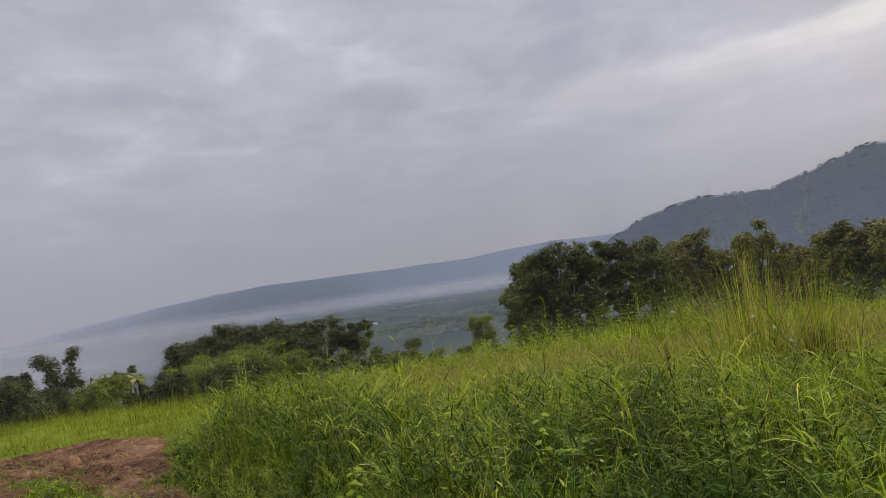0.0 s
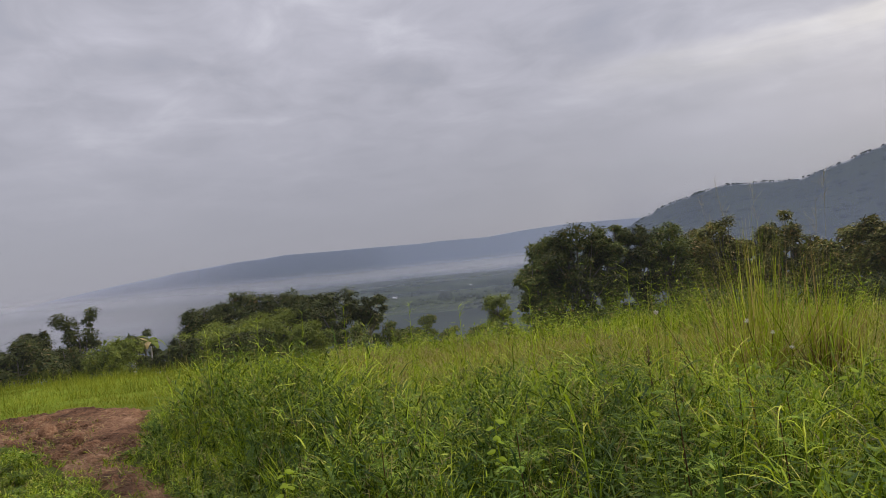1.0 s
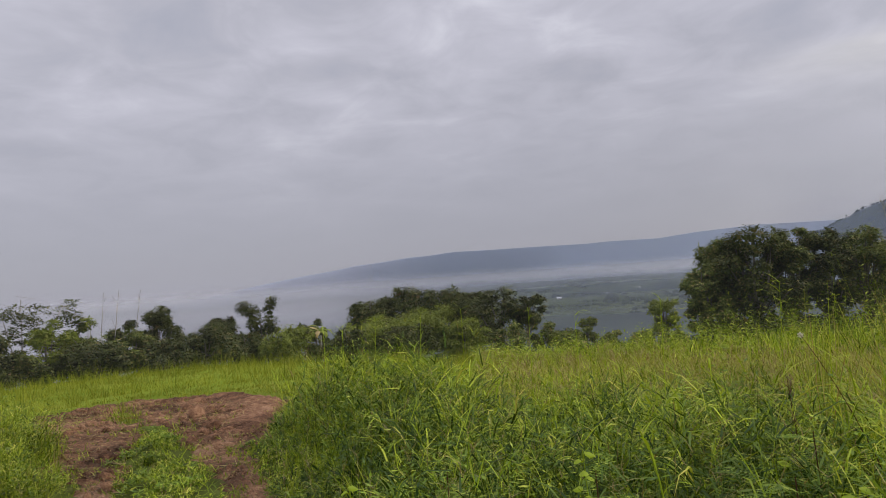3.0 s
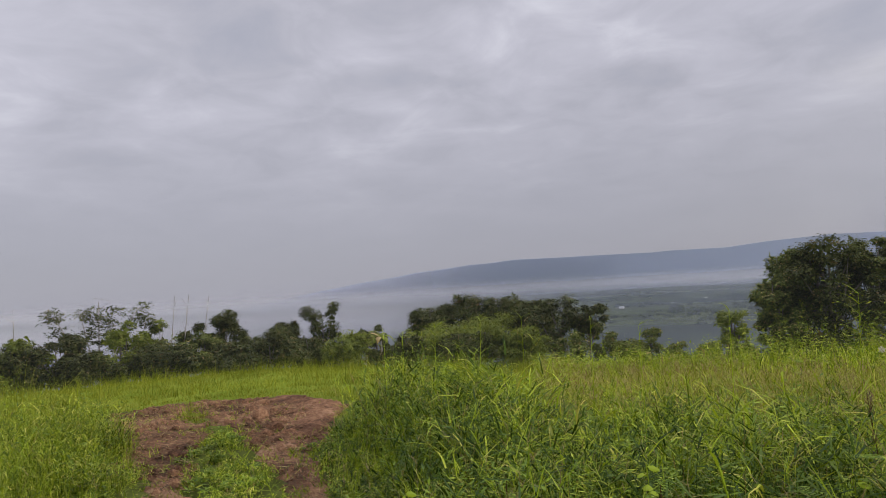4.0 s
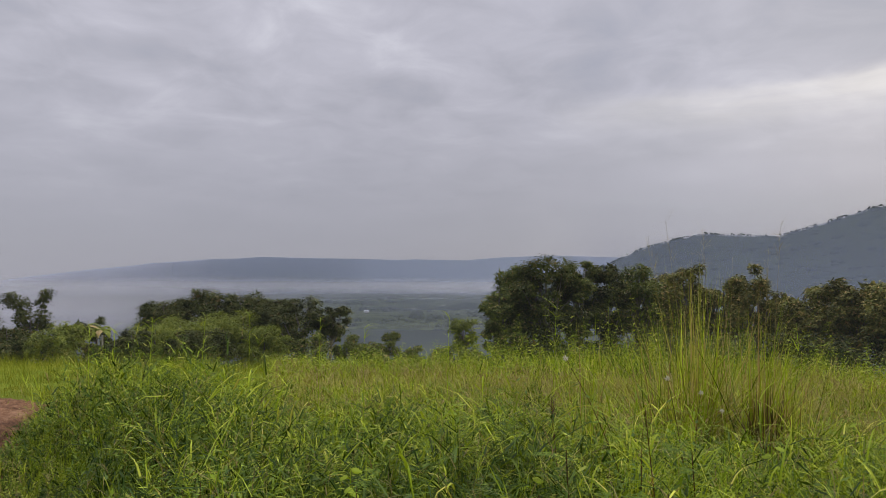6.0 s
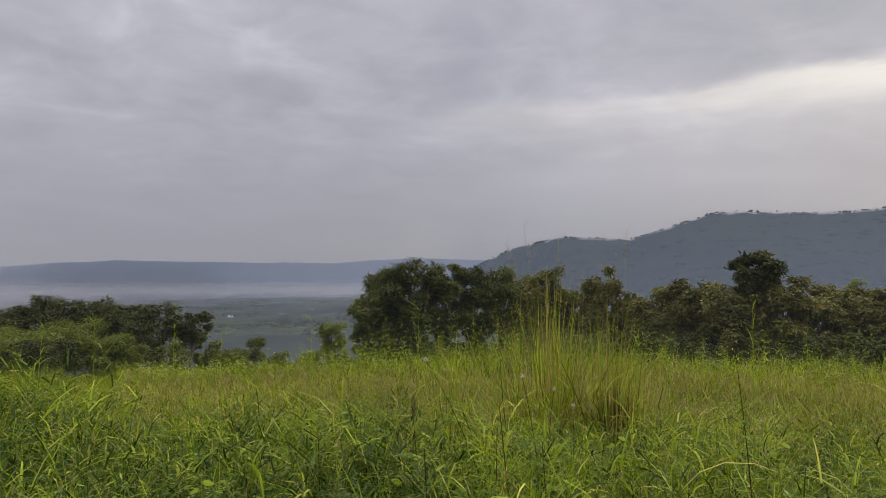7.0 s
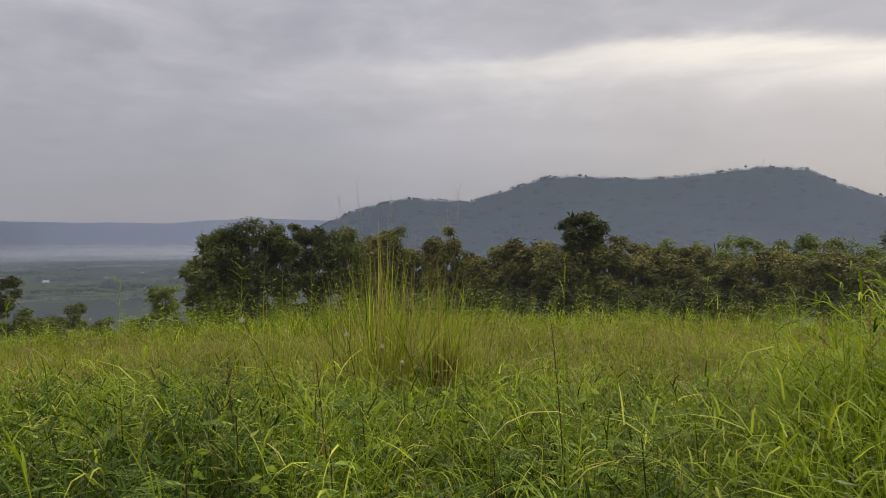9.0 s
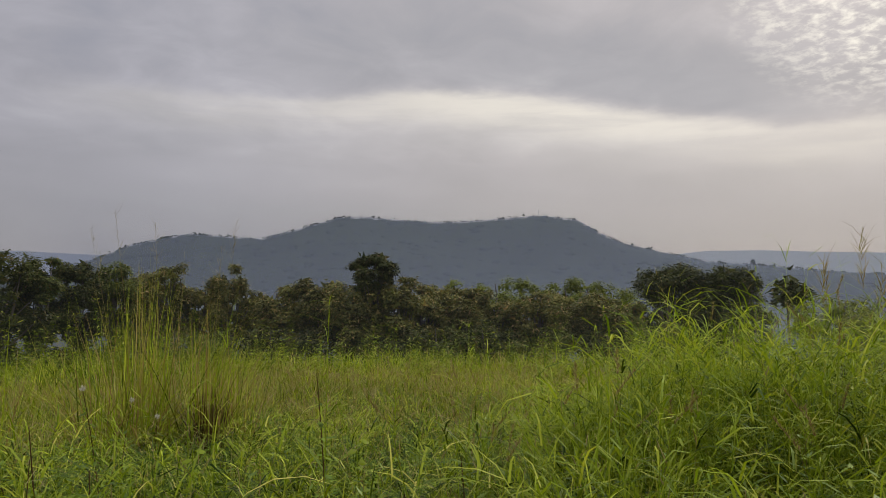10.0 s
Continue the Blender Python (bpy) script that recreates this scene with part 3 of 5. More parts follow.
def hill_trees():
    rng = np.random.default_rng(11)
    n = 2400
    A, R = rng.uniform(8, 84, n), HILL_R + rng.uniform(-600, 60, n)
    X, Y = 1 + R * np.sin(np.radians(A)), 1 + R * np.cos(np.radians(A))
    Z = hill_height(X, Y, R, A)
    ob = new("hill_forest", crowns(rng, X, Y, Z - 7, rng.uniform(9, 15, n), FOREST, "hill_forest", 0.5))
    tagged(ob, "close-set dark tree crowns covering the hillside", "forest", kind="stuff")
    # crest trees, standing singly or in rows against the sky
    n = 2400
    A, R = rng.uniform(12, 70, n), HILL_R + rng.uniform(-25, 25, n)
    thin = wave(A, 0 * A, 2.3, 1.0) + 0.6 * wave(A, 0 * A, 7.0, 2.0) + rng.normal(0, 0.35, n)
    A, R = A[thin > -0.1], R[thin > -0.1]
    n = len(A)
    X, Y = 1 + R * np.sin(np.radians(A)), 1 + R * np.cos(np.radians(A))
    Z = hill_height(X, Y, R, A)
    h = rng.gamma(1.6, 1.1, n) + 0.8 + 4.5 * np.exp(-((A - 30.4) / 2.0) ** 2) * rng.uniform(0, 1, n)
    pieces = []
    for x, y, z, hh in zip(X, Y, Z, h):
        pieces.append(tube([(x, y, z - 3), (x + 0.3, y, z + hh)], [0.4, 0.2], 3))
    k = rng.integers(1, 4, n)
    i = np.repeat(np.arange(n), k)
    r = (0.9 + 0.24 * h[i]) * rng.uniform(0.6, 1.1, len(i))
    off = rng.normal(0, 0.6, (len(i), 3)) * r[:, None]
    pieces.append(crowns_array(rng, X[i] + off[:, 0], Y[i] + off[:, 1], Z[i] + h[i] * rng.uniform(0.25, 0.75, len(i)) - r * 0.5, r))
    v, f = join([(p[0], p[1] if p[1].shape[1] == 4 else np.concatenate([p[1], p[1][:, 2:3]], 1)) for p in pieces])
    ob = new("crest_trees", mesh_tri_quads("crest_trees", v, f, FOREST))
    tagged(ob, "scattered spindly trees along the hill crest", "trees", kind="stuff")


def mast(az, r, h):
    x, y = 1 + r * math.sin(radians(az)), 1 + r * math.cos(radians(az))
    t = thing("lattice_mast", pose(x, y, float(hill_height(np.array(x), np.array(y), np.array(r), np.array(az))) - 2), "slim grey mast on the hill crest", "mast")
    for i in range(3):
        a = i * 2.1
        part_np("leg", t, *tube([(1.3 * math.cos(a), 1.3 * math.sin(a), 0), (0.25 * math.cos(a), 0.25 * math.sin(a), h)], [0.26, 0.18], 4), ROOF_METAL)
    for q in np.linspace(0.15, 0.9, 6):
        part_np("brace", t, *tube([(1.1 - q, 0, h * q), (-0.5 * (1.1 - q), 0.9 * (1.1 - q), h * (q + 0.08))], [0.12, 0.12], 4), ROOF_METAL)


def crowns_array(rng, X, Y, Z, r):
    me = crowns(rng, X, Y, Z, r, FOREST, "tmp", 1.0)
    v = np.empty(len(me.vertices) * 3, np.float32)
    me.vertices.foreach_get("co", v)
    f = np.empty(len(me.loops), np.int32)
    me.loops.foreach_get("vertex_index", f)
    bpy.data.meshes.remove(me)
    return v.reshape(-1, 3), f.reshape(-1, 3)


def mesh_tri_quads(name, v, f, mat):
    me = bpy.data.meshes.new(name)
    me.from_pydata(v.tolist(), [], [r[:3] if r[2] == r[3] else r for r in f.tolist()])
    me.materials.append(mat)
    return me


hill_trees()
mast(48.5, 1650.0, 17.0)


def valley_woods():
    rng = np.random.default_rng(12)
    n = 14000
    A = rng.uniform(-40, 24, n)
    R = 450 * (3000 / 450) ** rng.uniform(0, 1, n)
    X, Y = 1 + R * np.sin(np.radians(A)), 1 + R * np.cos(np.radians(A))
    keep = wave(X, Y, 0.009, 1.0) + 0.7 * wave(X, Y, 0.03, 2.0) + rng.normal(0, 0.22, n) > 0.12
    X, Y, R, A = X[keep], Y[keep], R[keep], A[keep]
    Z = ground_height(X, Y, R, A)
    ob = new("valley_woods", crowns(rng, X, Y, Z - 1.8, rng.gamma(3.0, 1.35, len(X)) * (0.7 + R / 3500), FOREST, "valley_woods", 0.8))
    tagged(ob, "scattered woods and hedgerows across the misty valley floor", "woods", kind="stuff")


valley_woods()


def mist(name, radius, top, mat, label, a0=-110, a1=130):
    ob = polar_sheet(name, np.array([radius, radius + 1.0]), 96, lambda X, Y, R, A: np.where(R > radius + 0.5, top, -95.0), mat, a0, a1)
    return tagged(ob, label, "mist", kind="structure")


# Upright sheets ring the hilltop; distance haze is put into their tint.
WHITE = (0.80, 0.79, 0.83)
# Added sheet: its tint lightens the dark trees behind it.
mist("mist_meadow_edge", 43, 12, mist_material("mist_meadow_edge", 0.020, -3, 9, 0.03, (0.62, 0.65, 0.72)), "thin tinted sheet for morning haze before the tree row")
mist("mist_near", 600, 60, mist_material("mist_near", 0.56, -48, -8, colour=(0.325, 0.355, 0.425), foot=(-84, -66)), "tinted sheet for thin haze over the near valley slope")
mist("mist_west", 800, 60, mist_material("mist_west", 0.88, -34, 14, 0.004, (0.70, 0.69, 0.75), (-0.50, -0.12), (-72, -44)), "white sheet for morning mist in the western valley", a1=-6.5)
mist("mist_middle", 1000, 260, mist_material("mist_middle", 0.36, -60, 200, west=(0.26, 0.14)), "bluish sheet for morning haze before the wooded hill", a0=7.5)
mist("mist_lowland", 1250, 260, mist_material("mist_lowland", 0.50, -40, 8, colour=(0.30, 0.34, 0.41), west=(0.14, 0.26), foot=(-74, -50)), "bluish sheet for haze low over the valley fields", a1=15)
mist("mist_valley", 2000, 330, mist_material("mist_valley", 0.58, -62, 0, 0.003, colour=(0.46, 0.49, 0.57), foot=(-74, -44)), "bluish sheet for haze across the valley floor")
mist("mist_bank", 3200, 330, mist_material("mist_bank", 0.80, -52, 20, 0.0030, WHITE, foot=(-80, -36)), "white sheet for ground mist below the far ridge")



def haze_cutout(name, az, el, radius, drop, mat, label):
    """A standing sheet with haze put into its tint, its top cut along a hill's skyline."""
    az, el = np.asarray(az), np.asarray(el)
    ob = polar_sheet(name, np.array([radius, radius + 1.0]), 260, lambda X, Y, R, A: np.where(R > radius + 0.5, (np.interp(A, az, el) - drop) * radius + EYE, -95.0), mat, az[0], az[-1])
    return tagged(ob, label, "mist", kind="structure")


# Tops follow the skylines from the standing place, so haze tints only the hills.
haze_cutout("mist_hillside", HILL_AZ, HILL_EL, 1015.0, 0.0030, mist_material("mist_hillside", 0.48, 400, 800, 0.00004, colour=(0.262, 0.308, 0.395)), "blue haze sheet cut to the skyline of the wooded hill")
haze_cutout("mist_ridge", RIDGE_AZ, RIDGE_EL, 3450.0, -0.0001, mist_material("mist_ridge", 0.74, 400, 800, 0.00004, colour=(0.55, 0.62, 0.82)), "blue-grey haze sheet cut to the far ridge skyline")
haze_cutout("mist_ridge_east", EAST_AZ, EAST_EL, 3450.0, -0.0001, mist_material("mist_ridge_east", 0.62, 400, 800, 0.00004, colour=(0.72, 0.78, 0.90)), "pale haze sheet cut to the eastern ridge skyline")
haze_cutout("mist_far_west", RIDGE_AZ, RIDGE_EL, 3440.0, 0.0006, mist_material("mist_far_west", 0.60, 400, 800, 0.00004, colour=(0.66, 0.66, 0.72), west=(-0.50, -0.24)), "pale haze sheet that fades out the western end of the ridge")


def house(x, y, w, d, h, turn):
    z = float(ground_height(np.array(x), np.array(y), np.array(math.hypot(x, y)), 0.0))
    t = thing("farm_house", pose(x, y, z, 0, 0, turn), "small pale farm house with a bright metal roof", "house", "valley houses")
    bm = bmesh.new()
    bmesh.ops.create_cube(bm, size=1.0, matrix=Matrix.Translation((0, 0, h / 2)) @ Matrix.Diagonal((w, d, h, 1)))
    me = bpy.data.meshes.new("wall")
    bm.to_mesh(me)
    bm.free()
    me.materials.append(PLASTER)
    new("wall", me).parent = t
    o = 1.0
    v = [(-w / 2 - o, -d / 2 - o, h), (w / 2 + o, -d / 2 - o, h), (w / 2 + o, 0, h + d * 0.33), (-w / 2 - o, 0, h + d * 0.33), (-w / 2 - o, d / 2 + o, h), (w / 2 + o, d / 2 + o, h)]
    v += [(a, b, c - 0.3) for a, b, c in v]
    f = [(0, 1, 2, 3), (3, 2, 5, 4), (6, 9, 8, 7), (9, 10, 11, 8), (0, 6, 7, 1), (4, 5, 11, 10), (0, 3, 9, 6), (3, 4, 10, 9), (1, 7, 8, 2), (2, 8, 11, 5)]
    part_np("roof", t, v, f, ROOF_METAL)


house(6.0, 1850.0, 14, 8, 3.5, 12)
house(-165.0, 1558.0, 9, 6, 3, -20)
house(48.0, 1900.0, 8, 6, 3, 40)
house(-64.0, 1700.0, 7, 5, 3, 5)
# ---------------------------------------------------------------- trees
def sprays(rng, c, o, r, per, leaf, droop=0.45, slim=0.5):
    """Leaves in loose sprays: c the sprays' centres, o the way each one grows, r its reach."""
    m = len(c)
    off = rng.normal(size=(m, per, 3)) * np.array([0.55, 0.55, 0.32]) * r[:, None, None]
    flat_ = off * np.array([1, 1, 0.0])
    ax = flat_ / (np.linalg.norm(flat_, axis=2, keepdims=True) + 1e-9) * 0.8 + o[:, None] * 0.6 + np.array([0, 0, -droop]) + rng.normal(0, 0.35, (m, per, 3))
    nrm = np.array([0, 0, 0.9]) + o[:, None] * 0.55 + rng.normal(0, 0.38, (m, per, 3))
    L = (leaf * rng.uniform(0.65, 1.3, (m, per))).ravel()
    pos = (c[:, None] + off).reshape(-1, 3)
    return tri_leaves(rng, pos, nrm.reshape(-1, 3), L, L * rng.uniform(slim, slim * 1.5, len(L)), ax.reshape(-1, 3))


def leafy_crown(rng, height, width, base, boughs, n, leaf, open_=0.0, flat=1.0, tufts=(), per=13):
    """A crown of uneven boughs, each covered with leaf sprays that leave dark hollows between them; also the boughs, for the limbs."""
    zc, rz, rx = height * (1 + base) / 2, height * (1 - base) / 2, width / 2
    cs, rs = [], []
    for i in range(boughs):
        u = (i + 0.5) / boughs
        h = 0.80 - 1.55 * u + rng.normal(0, 0.10)
        a = i * 2.4 + rng.uniform(-0.5, 0.5)
        r = rng.uniform(0.15, 0.36) * rx * (1 - 0.3 * open_)
        ring = math.sqrt(max(0.04, 1 - h * h)) * rng.uniform(0.4, 1.1) * (rx - r * 0.7)
        cs.append((math.cos(a) * ring, math.sin(a) * ring, zc + h * (rz - r * flat * 0.6)))
        rs.append(r)
    for dx, dy, z, r in tufts:
        cs.append((dx, dy, z))
        rs.append(r)
    cs, rs = np.array(cs), np.array(rs)
    m = int(n / per * 1.5)
    pick = rng.choice(len(cs), m, p=rs ** 2 / (rs ** 2).sum())
    d = rng.normal(size=(m, 3)) + np.array([0, 0, 0.25])
    d /= np.linalg.norm(d, axis=1)[:, None]
    p = cs[pick] + d * (rs[pick] * (rng.uniform(0.70, 1.06, m) + (rng.uniform(size=m) < 0.12) * rng.uniform(0, 0.3, m)))[:, None] * np.array([1, 1, flat])
    inside = (np.linalg.norm((p[:, None] - cs[None]) / np.array([1, 1, flat]), axis=2) < rs[None] * 0.72).any(1)
    keep = (~inside | (rng.uniform(size=m) < 0.12)) & (p[:, 2] > 0.1)
    p, d, rad = p[keep], d[keep], rs[pick][keep]
    reach = np.clip(rad * 0.45, leaf * 1.2, leaf * 3.0) * rng.uniform(0.7, 1.25, len(p))
    out = [sprays(rng, p, d, reach, per, leaf)]
    # oversized inner leaves, added to block light and darken the crown's gaps
    q = int(n * 0.05 * (1 - open_))
    if q:
        pick = rng.choice(len(cs), q, p=rs ** 2 / (rs ** 2).sum())
        pc = cs[pick] + rng.normal(size=(q, 3)) * (rs[pick] * 0.36)[:, None]
        L = leaf * rng.uniform(1.8, 3.0, q)
        out.append(tri_leaves(rng, pc, rng.normal(size=(q, 3)), L, L * 0.7, rng.normal(size=(q, 3))))
    return join(out), cs, rs


def limbs(rng, height, cs, trunk_r, fork, lean=0.06, keep=0.9):
    """Trunk and limbs out to the clumps."""
    top = np.array([rng.normal(0, lean) * height, rng.normal(0, lean) * height, height * 0.88])
    t = np.linspace(0, 1, 7)
    mid = t[:, None] * top + np.stack([np.sin(t * 5 + rng.uniform(0, 6)) * 0.02 * height * t, np.cos(t * 4 + rng.uniform(0, 6)) * 0.02 * height * t, 0 * t], 1)
    out = [tube(mid, trunk_r * np.array([1.35, 1.0, 0.9, 0.78, 0.6, 0.4, 0.12]), 7)]
    for c in cs:
        if rng.uniform() > keep:
            continue
        s = np.clip(rng.uniform(fork, 0.75), 0.05, max(0.06, min(0.95, c[2] / height * 0.8)))
        a = np.array([np.interp(s, t, mid[:, i]) for i in range(3)])
        m = (a + c) / 2 + np.array([0, 0, -0.04 * height]) + rng.normal(0, 0.02 * height, 3)
        r = trunk_r * (0.5 * (1 - s) + 0.12)
        out.append(tube([a, m, c], [r, r * 0.7, r * 0.25], 5))
    return join(out)


SEEDS = iter(range(100, 900))


def tree(name, x, y, h, w, base, label, category="tree", leaf=None, size=0.30, n=5200, boughs=16, bark=None, open_=0.0, flat=0.85, group="", trunk=0.024, lean=0.04, tufts=()):
    rng = np.random.default_rng(next(SEEDS))
    t = thing(name, pose(x, y, float(land(x, y)) - 0.05, 0, 0, 0), label, category, group)
    (lv, lf), cs, rs = leafy_crown(rng, h, w, base, boughs, n, size, open_, flat, tufts)
    tv, tf = limbs(rng, h, cs, h * trunk, base * 0.8, lean)
    part_np("trunk", t, tv, tf, bark or BARK, smooth=True)
    part_np("crown", t, lv, lf, leaf or CROWN)
    return t


def feather_tree(x, y, turn, stems, clumps, label):
    """A thin tree of bare leaning stems that carry hanging feather-leaved clumps, each stem and clump a part."""
    rng = np.random.default_rng(next(SEEDS))
    t = thing("sparse_tree", pose(x, y, float(land(x, y)) - 0.05, 0, 0, turn), label, "tree", "sparse trees")
    for (bx, by), (tx, ty, tz) in stems:
        q = np.linspace(0, 1, 7)
        path = np.stack([bx + (tx - bx) * q ** 1.3, by + (ty - by) * q, tz * q + 0.12 * np.sin(q * 9)], 1)
        part_np("stem", t, *tube(path, np.linspace(0.085, 0.025, 7), 6), BARK_PALE, smooth=True)
        for j in range(4):
            k = rng.uniform(0.5, 0.95)
            b = np.array([np.interp(k, q, path[:, c]) for c in range(3)])
            part_np("branch", t, *tube([b, b + [rng.normal(0, 0.5), rng.normal(0, 0.5), 0.6], b + [rng.normal(0, 1.0), rng.normal(0, 0.8), 0.9]], [0.03, 0.02, 0.008], 4), BARK_PALE)
    for cx, cy, cz, r, k in clumps:
        m = k
        d = rng.normal(size=(m, 3))
        d /= np.linalg.norm(d, axis=1)[:, None]
        c = np.array([cx, cy, cz]) + d * r * rng.uniform(0.3, 1.0, (m, 1))
        # hanging fronds: leaflets along drooping ribs
        a = rng.uniform(0, 2 * np.pi, m)
        u = np.linspace(0.1, 1, 9)
        L = rng.uniform(0.5, 0.95, m)
        th = 0.9 + 1.5 * u
        rib_r, rib_z = np.cumsum(np.sin(th)) / 9, np.cumsum(np.cos(th)) / 9
        pos = c[:, None] + np.stack([np.cos(a)[:, None] * rib_r * L[:, None], np.sin(a)[:, None] * rib_r * L[:, None], rib_z * L[:, None]], -1)
        sd = np.stack([-np.sin(a), np.cos(a), -0.5 + 0 * a], 1)[:, None] * np.where(np.arange(9) % 2, 1.0, -1.0)[None, :, None]
        spin = sd + rng.normal(0, 0.3, (m, 9, 3))
        w = m * 9
        tagged(part_np("leaf_clump", t, *leaves(rng, pos.reshape(-1, 3), np.array([0, 0, 1.0]) + rng.normal(0, 0.4, (w, 3)), rng.uniform(0.18, 0.32, w), rng.uniform(0.08, 0.13, w), spin.reshape(-1, 3)), CROWN_DARK, "drooping feathery dark leaves"), kind="stuff")


OAK = "broad-leaved tree with a dense dark green crown"
TEAK = "broad-leaved tree with a dull brownish green crown"
for i, (x, y, h, w, b) in enumerate([(7.3, 56.0, 8.7, 4.4, 0.2), (9.3, 54.7, 9.2, 5.8, 0.16), (5.8, 54.1, 6.4, 3.6, 0.06), (11.9, 56.3, 9.0, 3.8, 0.2), (14.5, 57.8, 9.2, 4.2, 0.2), (17.5, 59.1, 9.4, 4.6, 0.2)]):
    tree("tree", x, y, h, w, b, OAK, leaf=CROWN_DARK if i in (1, 4) else CROWN, n=13500, size=0.18, boughs=30, group="tree row")
for x, y, h, w, b in [(22.0, 59.8, 9.6, 5.0, 0.2), (24.9, 59.7, 8.6, 4.2, 0.15), (25.7, 56.1, 8.6, 4.5, 0.2), (21.0, 64.3, 9.2, 5.0, 0.15), (28.5, 52.5, 7.3, 5.0, 0.15), (29.9, 49.4, 7.7, 4.6, 0.2), (29.4, 58.8, 7.5, 3.6, 0.15)]:
    tree("tree", x, y, h, w, b, TEAK, leaf=CROWN_BROWN, n=10000, size=0.21, boughs=26, group="tree row")
tree("tree", 31.7, 44.7, 8.7, 3.6, 0.66, "taller tree with a flat dark umbrella-shaped crown", leaf=CROWN_DARK, n=6000, size=0.20, boughs=18, flat=0.5, tufts=((0.2, -0.1, 8.5, 0.6), (-1.0, 0.7, 7.9, 0.55), (1.0, -0.7, 7.9, 0.55), (-0.5, 0.4, 8.2, 0.6)), group="tree row")
for x, y, h, w, b in [(29.8, 44.8, 6.8, 4.8, 0.1), (33.3, 43.5, 7.3, 4.6, 0.1), (31.9, 45.6, 7.2, 4.8, 0.1), (36.6, 45.0, 6.6, 4.2, 0.12), (40.5, 46.7, 7.9, 4.3, 0.15), (41.0, 43.5, 7.4, 4.2, 0.15), (38.6, 46.3, 7.4, 4.4, 0.15), (39.4, 43.0, 5.8, 4.2, 0.1)]:
    tree("tree", x, y, h, w, b, TEAK, leaf=CROWN_BROWN, n=9200, size=0.21, boughs=26, group="tree row")
for x, y, h, w, b in [(43.1, 37.8, 7.0, 5.6, 0.12), (46.6, 35.1, 6.6, 4.8, 0.12), (42.4, 41.5, 6.1, 4.6, 0.1), (51.1, 35.6, 7.1, 3.4, 0.15), (47.6, 39.5, 6.9, 4.4, 0.15)]:
    tree("tree", x, y, h, w, b, TEAK, leaf=CROWN_BROWN, n=9000, size=0.21, boughs=26, group="tree row")
for x, y, h, w, b in [(56.4, 34.8, 10.9, 6.6, 0.05), (59.0, 33.2, 9.8, 5.6, 0.05), (59.9, 31.0, 10.3, 6.0, 0.05)]:
    tree("tree", x, y, h, w, b, "large spreading tree with a nearly black green crown", leaf=CROWN_DARK, n=16000, size=0.22, boughs=34, group="tree row")
for x, y, h, w, b in [(79.6, 79.2, 14.7, 7.5, 0.2), (86.7, 79.0, 14.8, 5.2, 0.2), (86.8, 71.2, 14.0, 6.0, 0.2), (90.2, 70.2, 14.7, 5.6, 0.4), (70.5, 80.9, 13.3, 6.0, 0.2), (91.4, 65.3, 12.7, 7.0, 0.2), (77.1, 81.7, 12.6, 7.0, 0.2), (113.5, 45.1, 14.3, 8.5, 0.1), (115.0, 40.9, 13.7, 9.0, 0.1), (121.0, 38.7, 14.6, 9.0, 0.1)]:
    tree("tree", x, y, h, 1.35 * w, 0.6 * b, "tall pale green tree standing behind the tree row", leaf=CROWN_LIGHT, n=4200, size=0.34, group="trees behind the row")
# west side of the meadow
for x, y, h, w, b in [(-45.3, 60.2, 7.4, 5.0, 0.22), (-40.8, 64.7, 6.1, 5.0, 0.06)]:
    tree("tree", x, y, h, w, b, "slim tree with a rounded dark crown above bushes", leaf=CROWN_DARK, n=6400, size=0.22, group="trees at the meadow edge")
tree("tree", -41.4, 73.7, 6.6, 5.2, 0.03, "dark tree with two knobby tufts standing over its crown", leaf=CROWN_DARK, n=6400, size=0.22, tufts=((-1.5, -0.8, 7.0, 0.85), (-0.6, -0.4, 6.4, 0.8), (1.2, 0.8, 7.6, 0.62), (0.9, 0.5, 6.7, 0.6)), group="trees at the meadow edge")
for x, y, h, w, b in [(-29.2, 77.7, 8.2, 7.4, 0.08), (-25.6, 80.6, 9.3, 8.6, 0.08), (-21.2, 80.5, 9.3, 8.0, 0.08), (-17.6, 79.0, 8.2, 6.6, 0.08)]:
    tree("tree", x, y, h, w, b, "wide dark tree with a domed crown", leaf=CROWN_DARK, n=14000, size=0.24, boughs=26, group="domed grove")
for x, y, h, w, b in [(-22.0, 63.1, 4.9, 8.4, 0.04), (-19.2, 68.3, 5.7, 6.8, 0.04), (-14.9, 65.3, 4.1, 5.4, 0.04)]:
    tree("bush", x, y, h, w, b, "large light green bush before darker trees", "bush", leaf=CROWN_LIGHT, n=13000, size=0.17, boughs=24, group="light bushes")
for x, y, h, w, b in [(-12.8, 70.9, 7.7, 6.4, 0.2), (-9.8, 70.4, 6.7, 4.2, 0.4)]:
    tree("tree", x, y, h, w, b, "airy tree with fine leaves and bare twigs showing", leaf=CROWN_DARK, n=5200, size=0.22, boughs=18, open_=0.7, lean=0.08, group="domed grove")
tree("tree", 4.1, 91.2, 6.5, 4.8, 0.2, "small round tree standing alone in the valley edge", leaf=CROWN_LIGHT, n=5200, size=0.20)
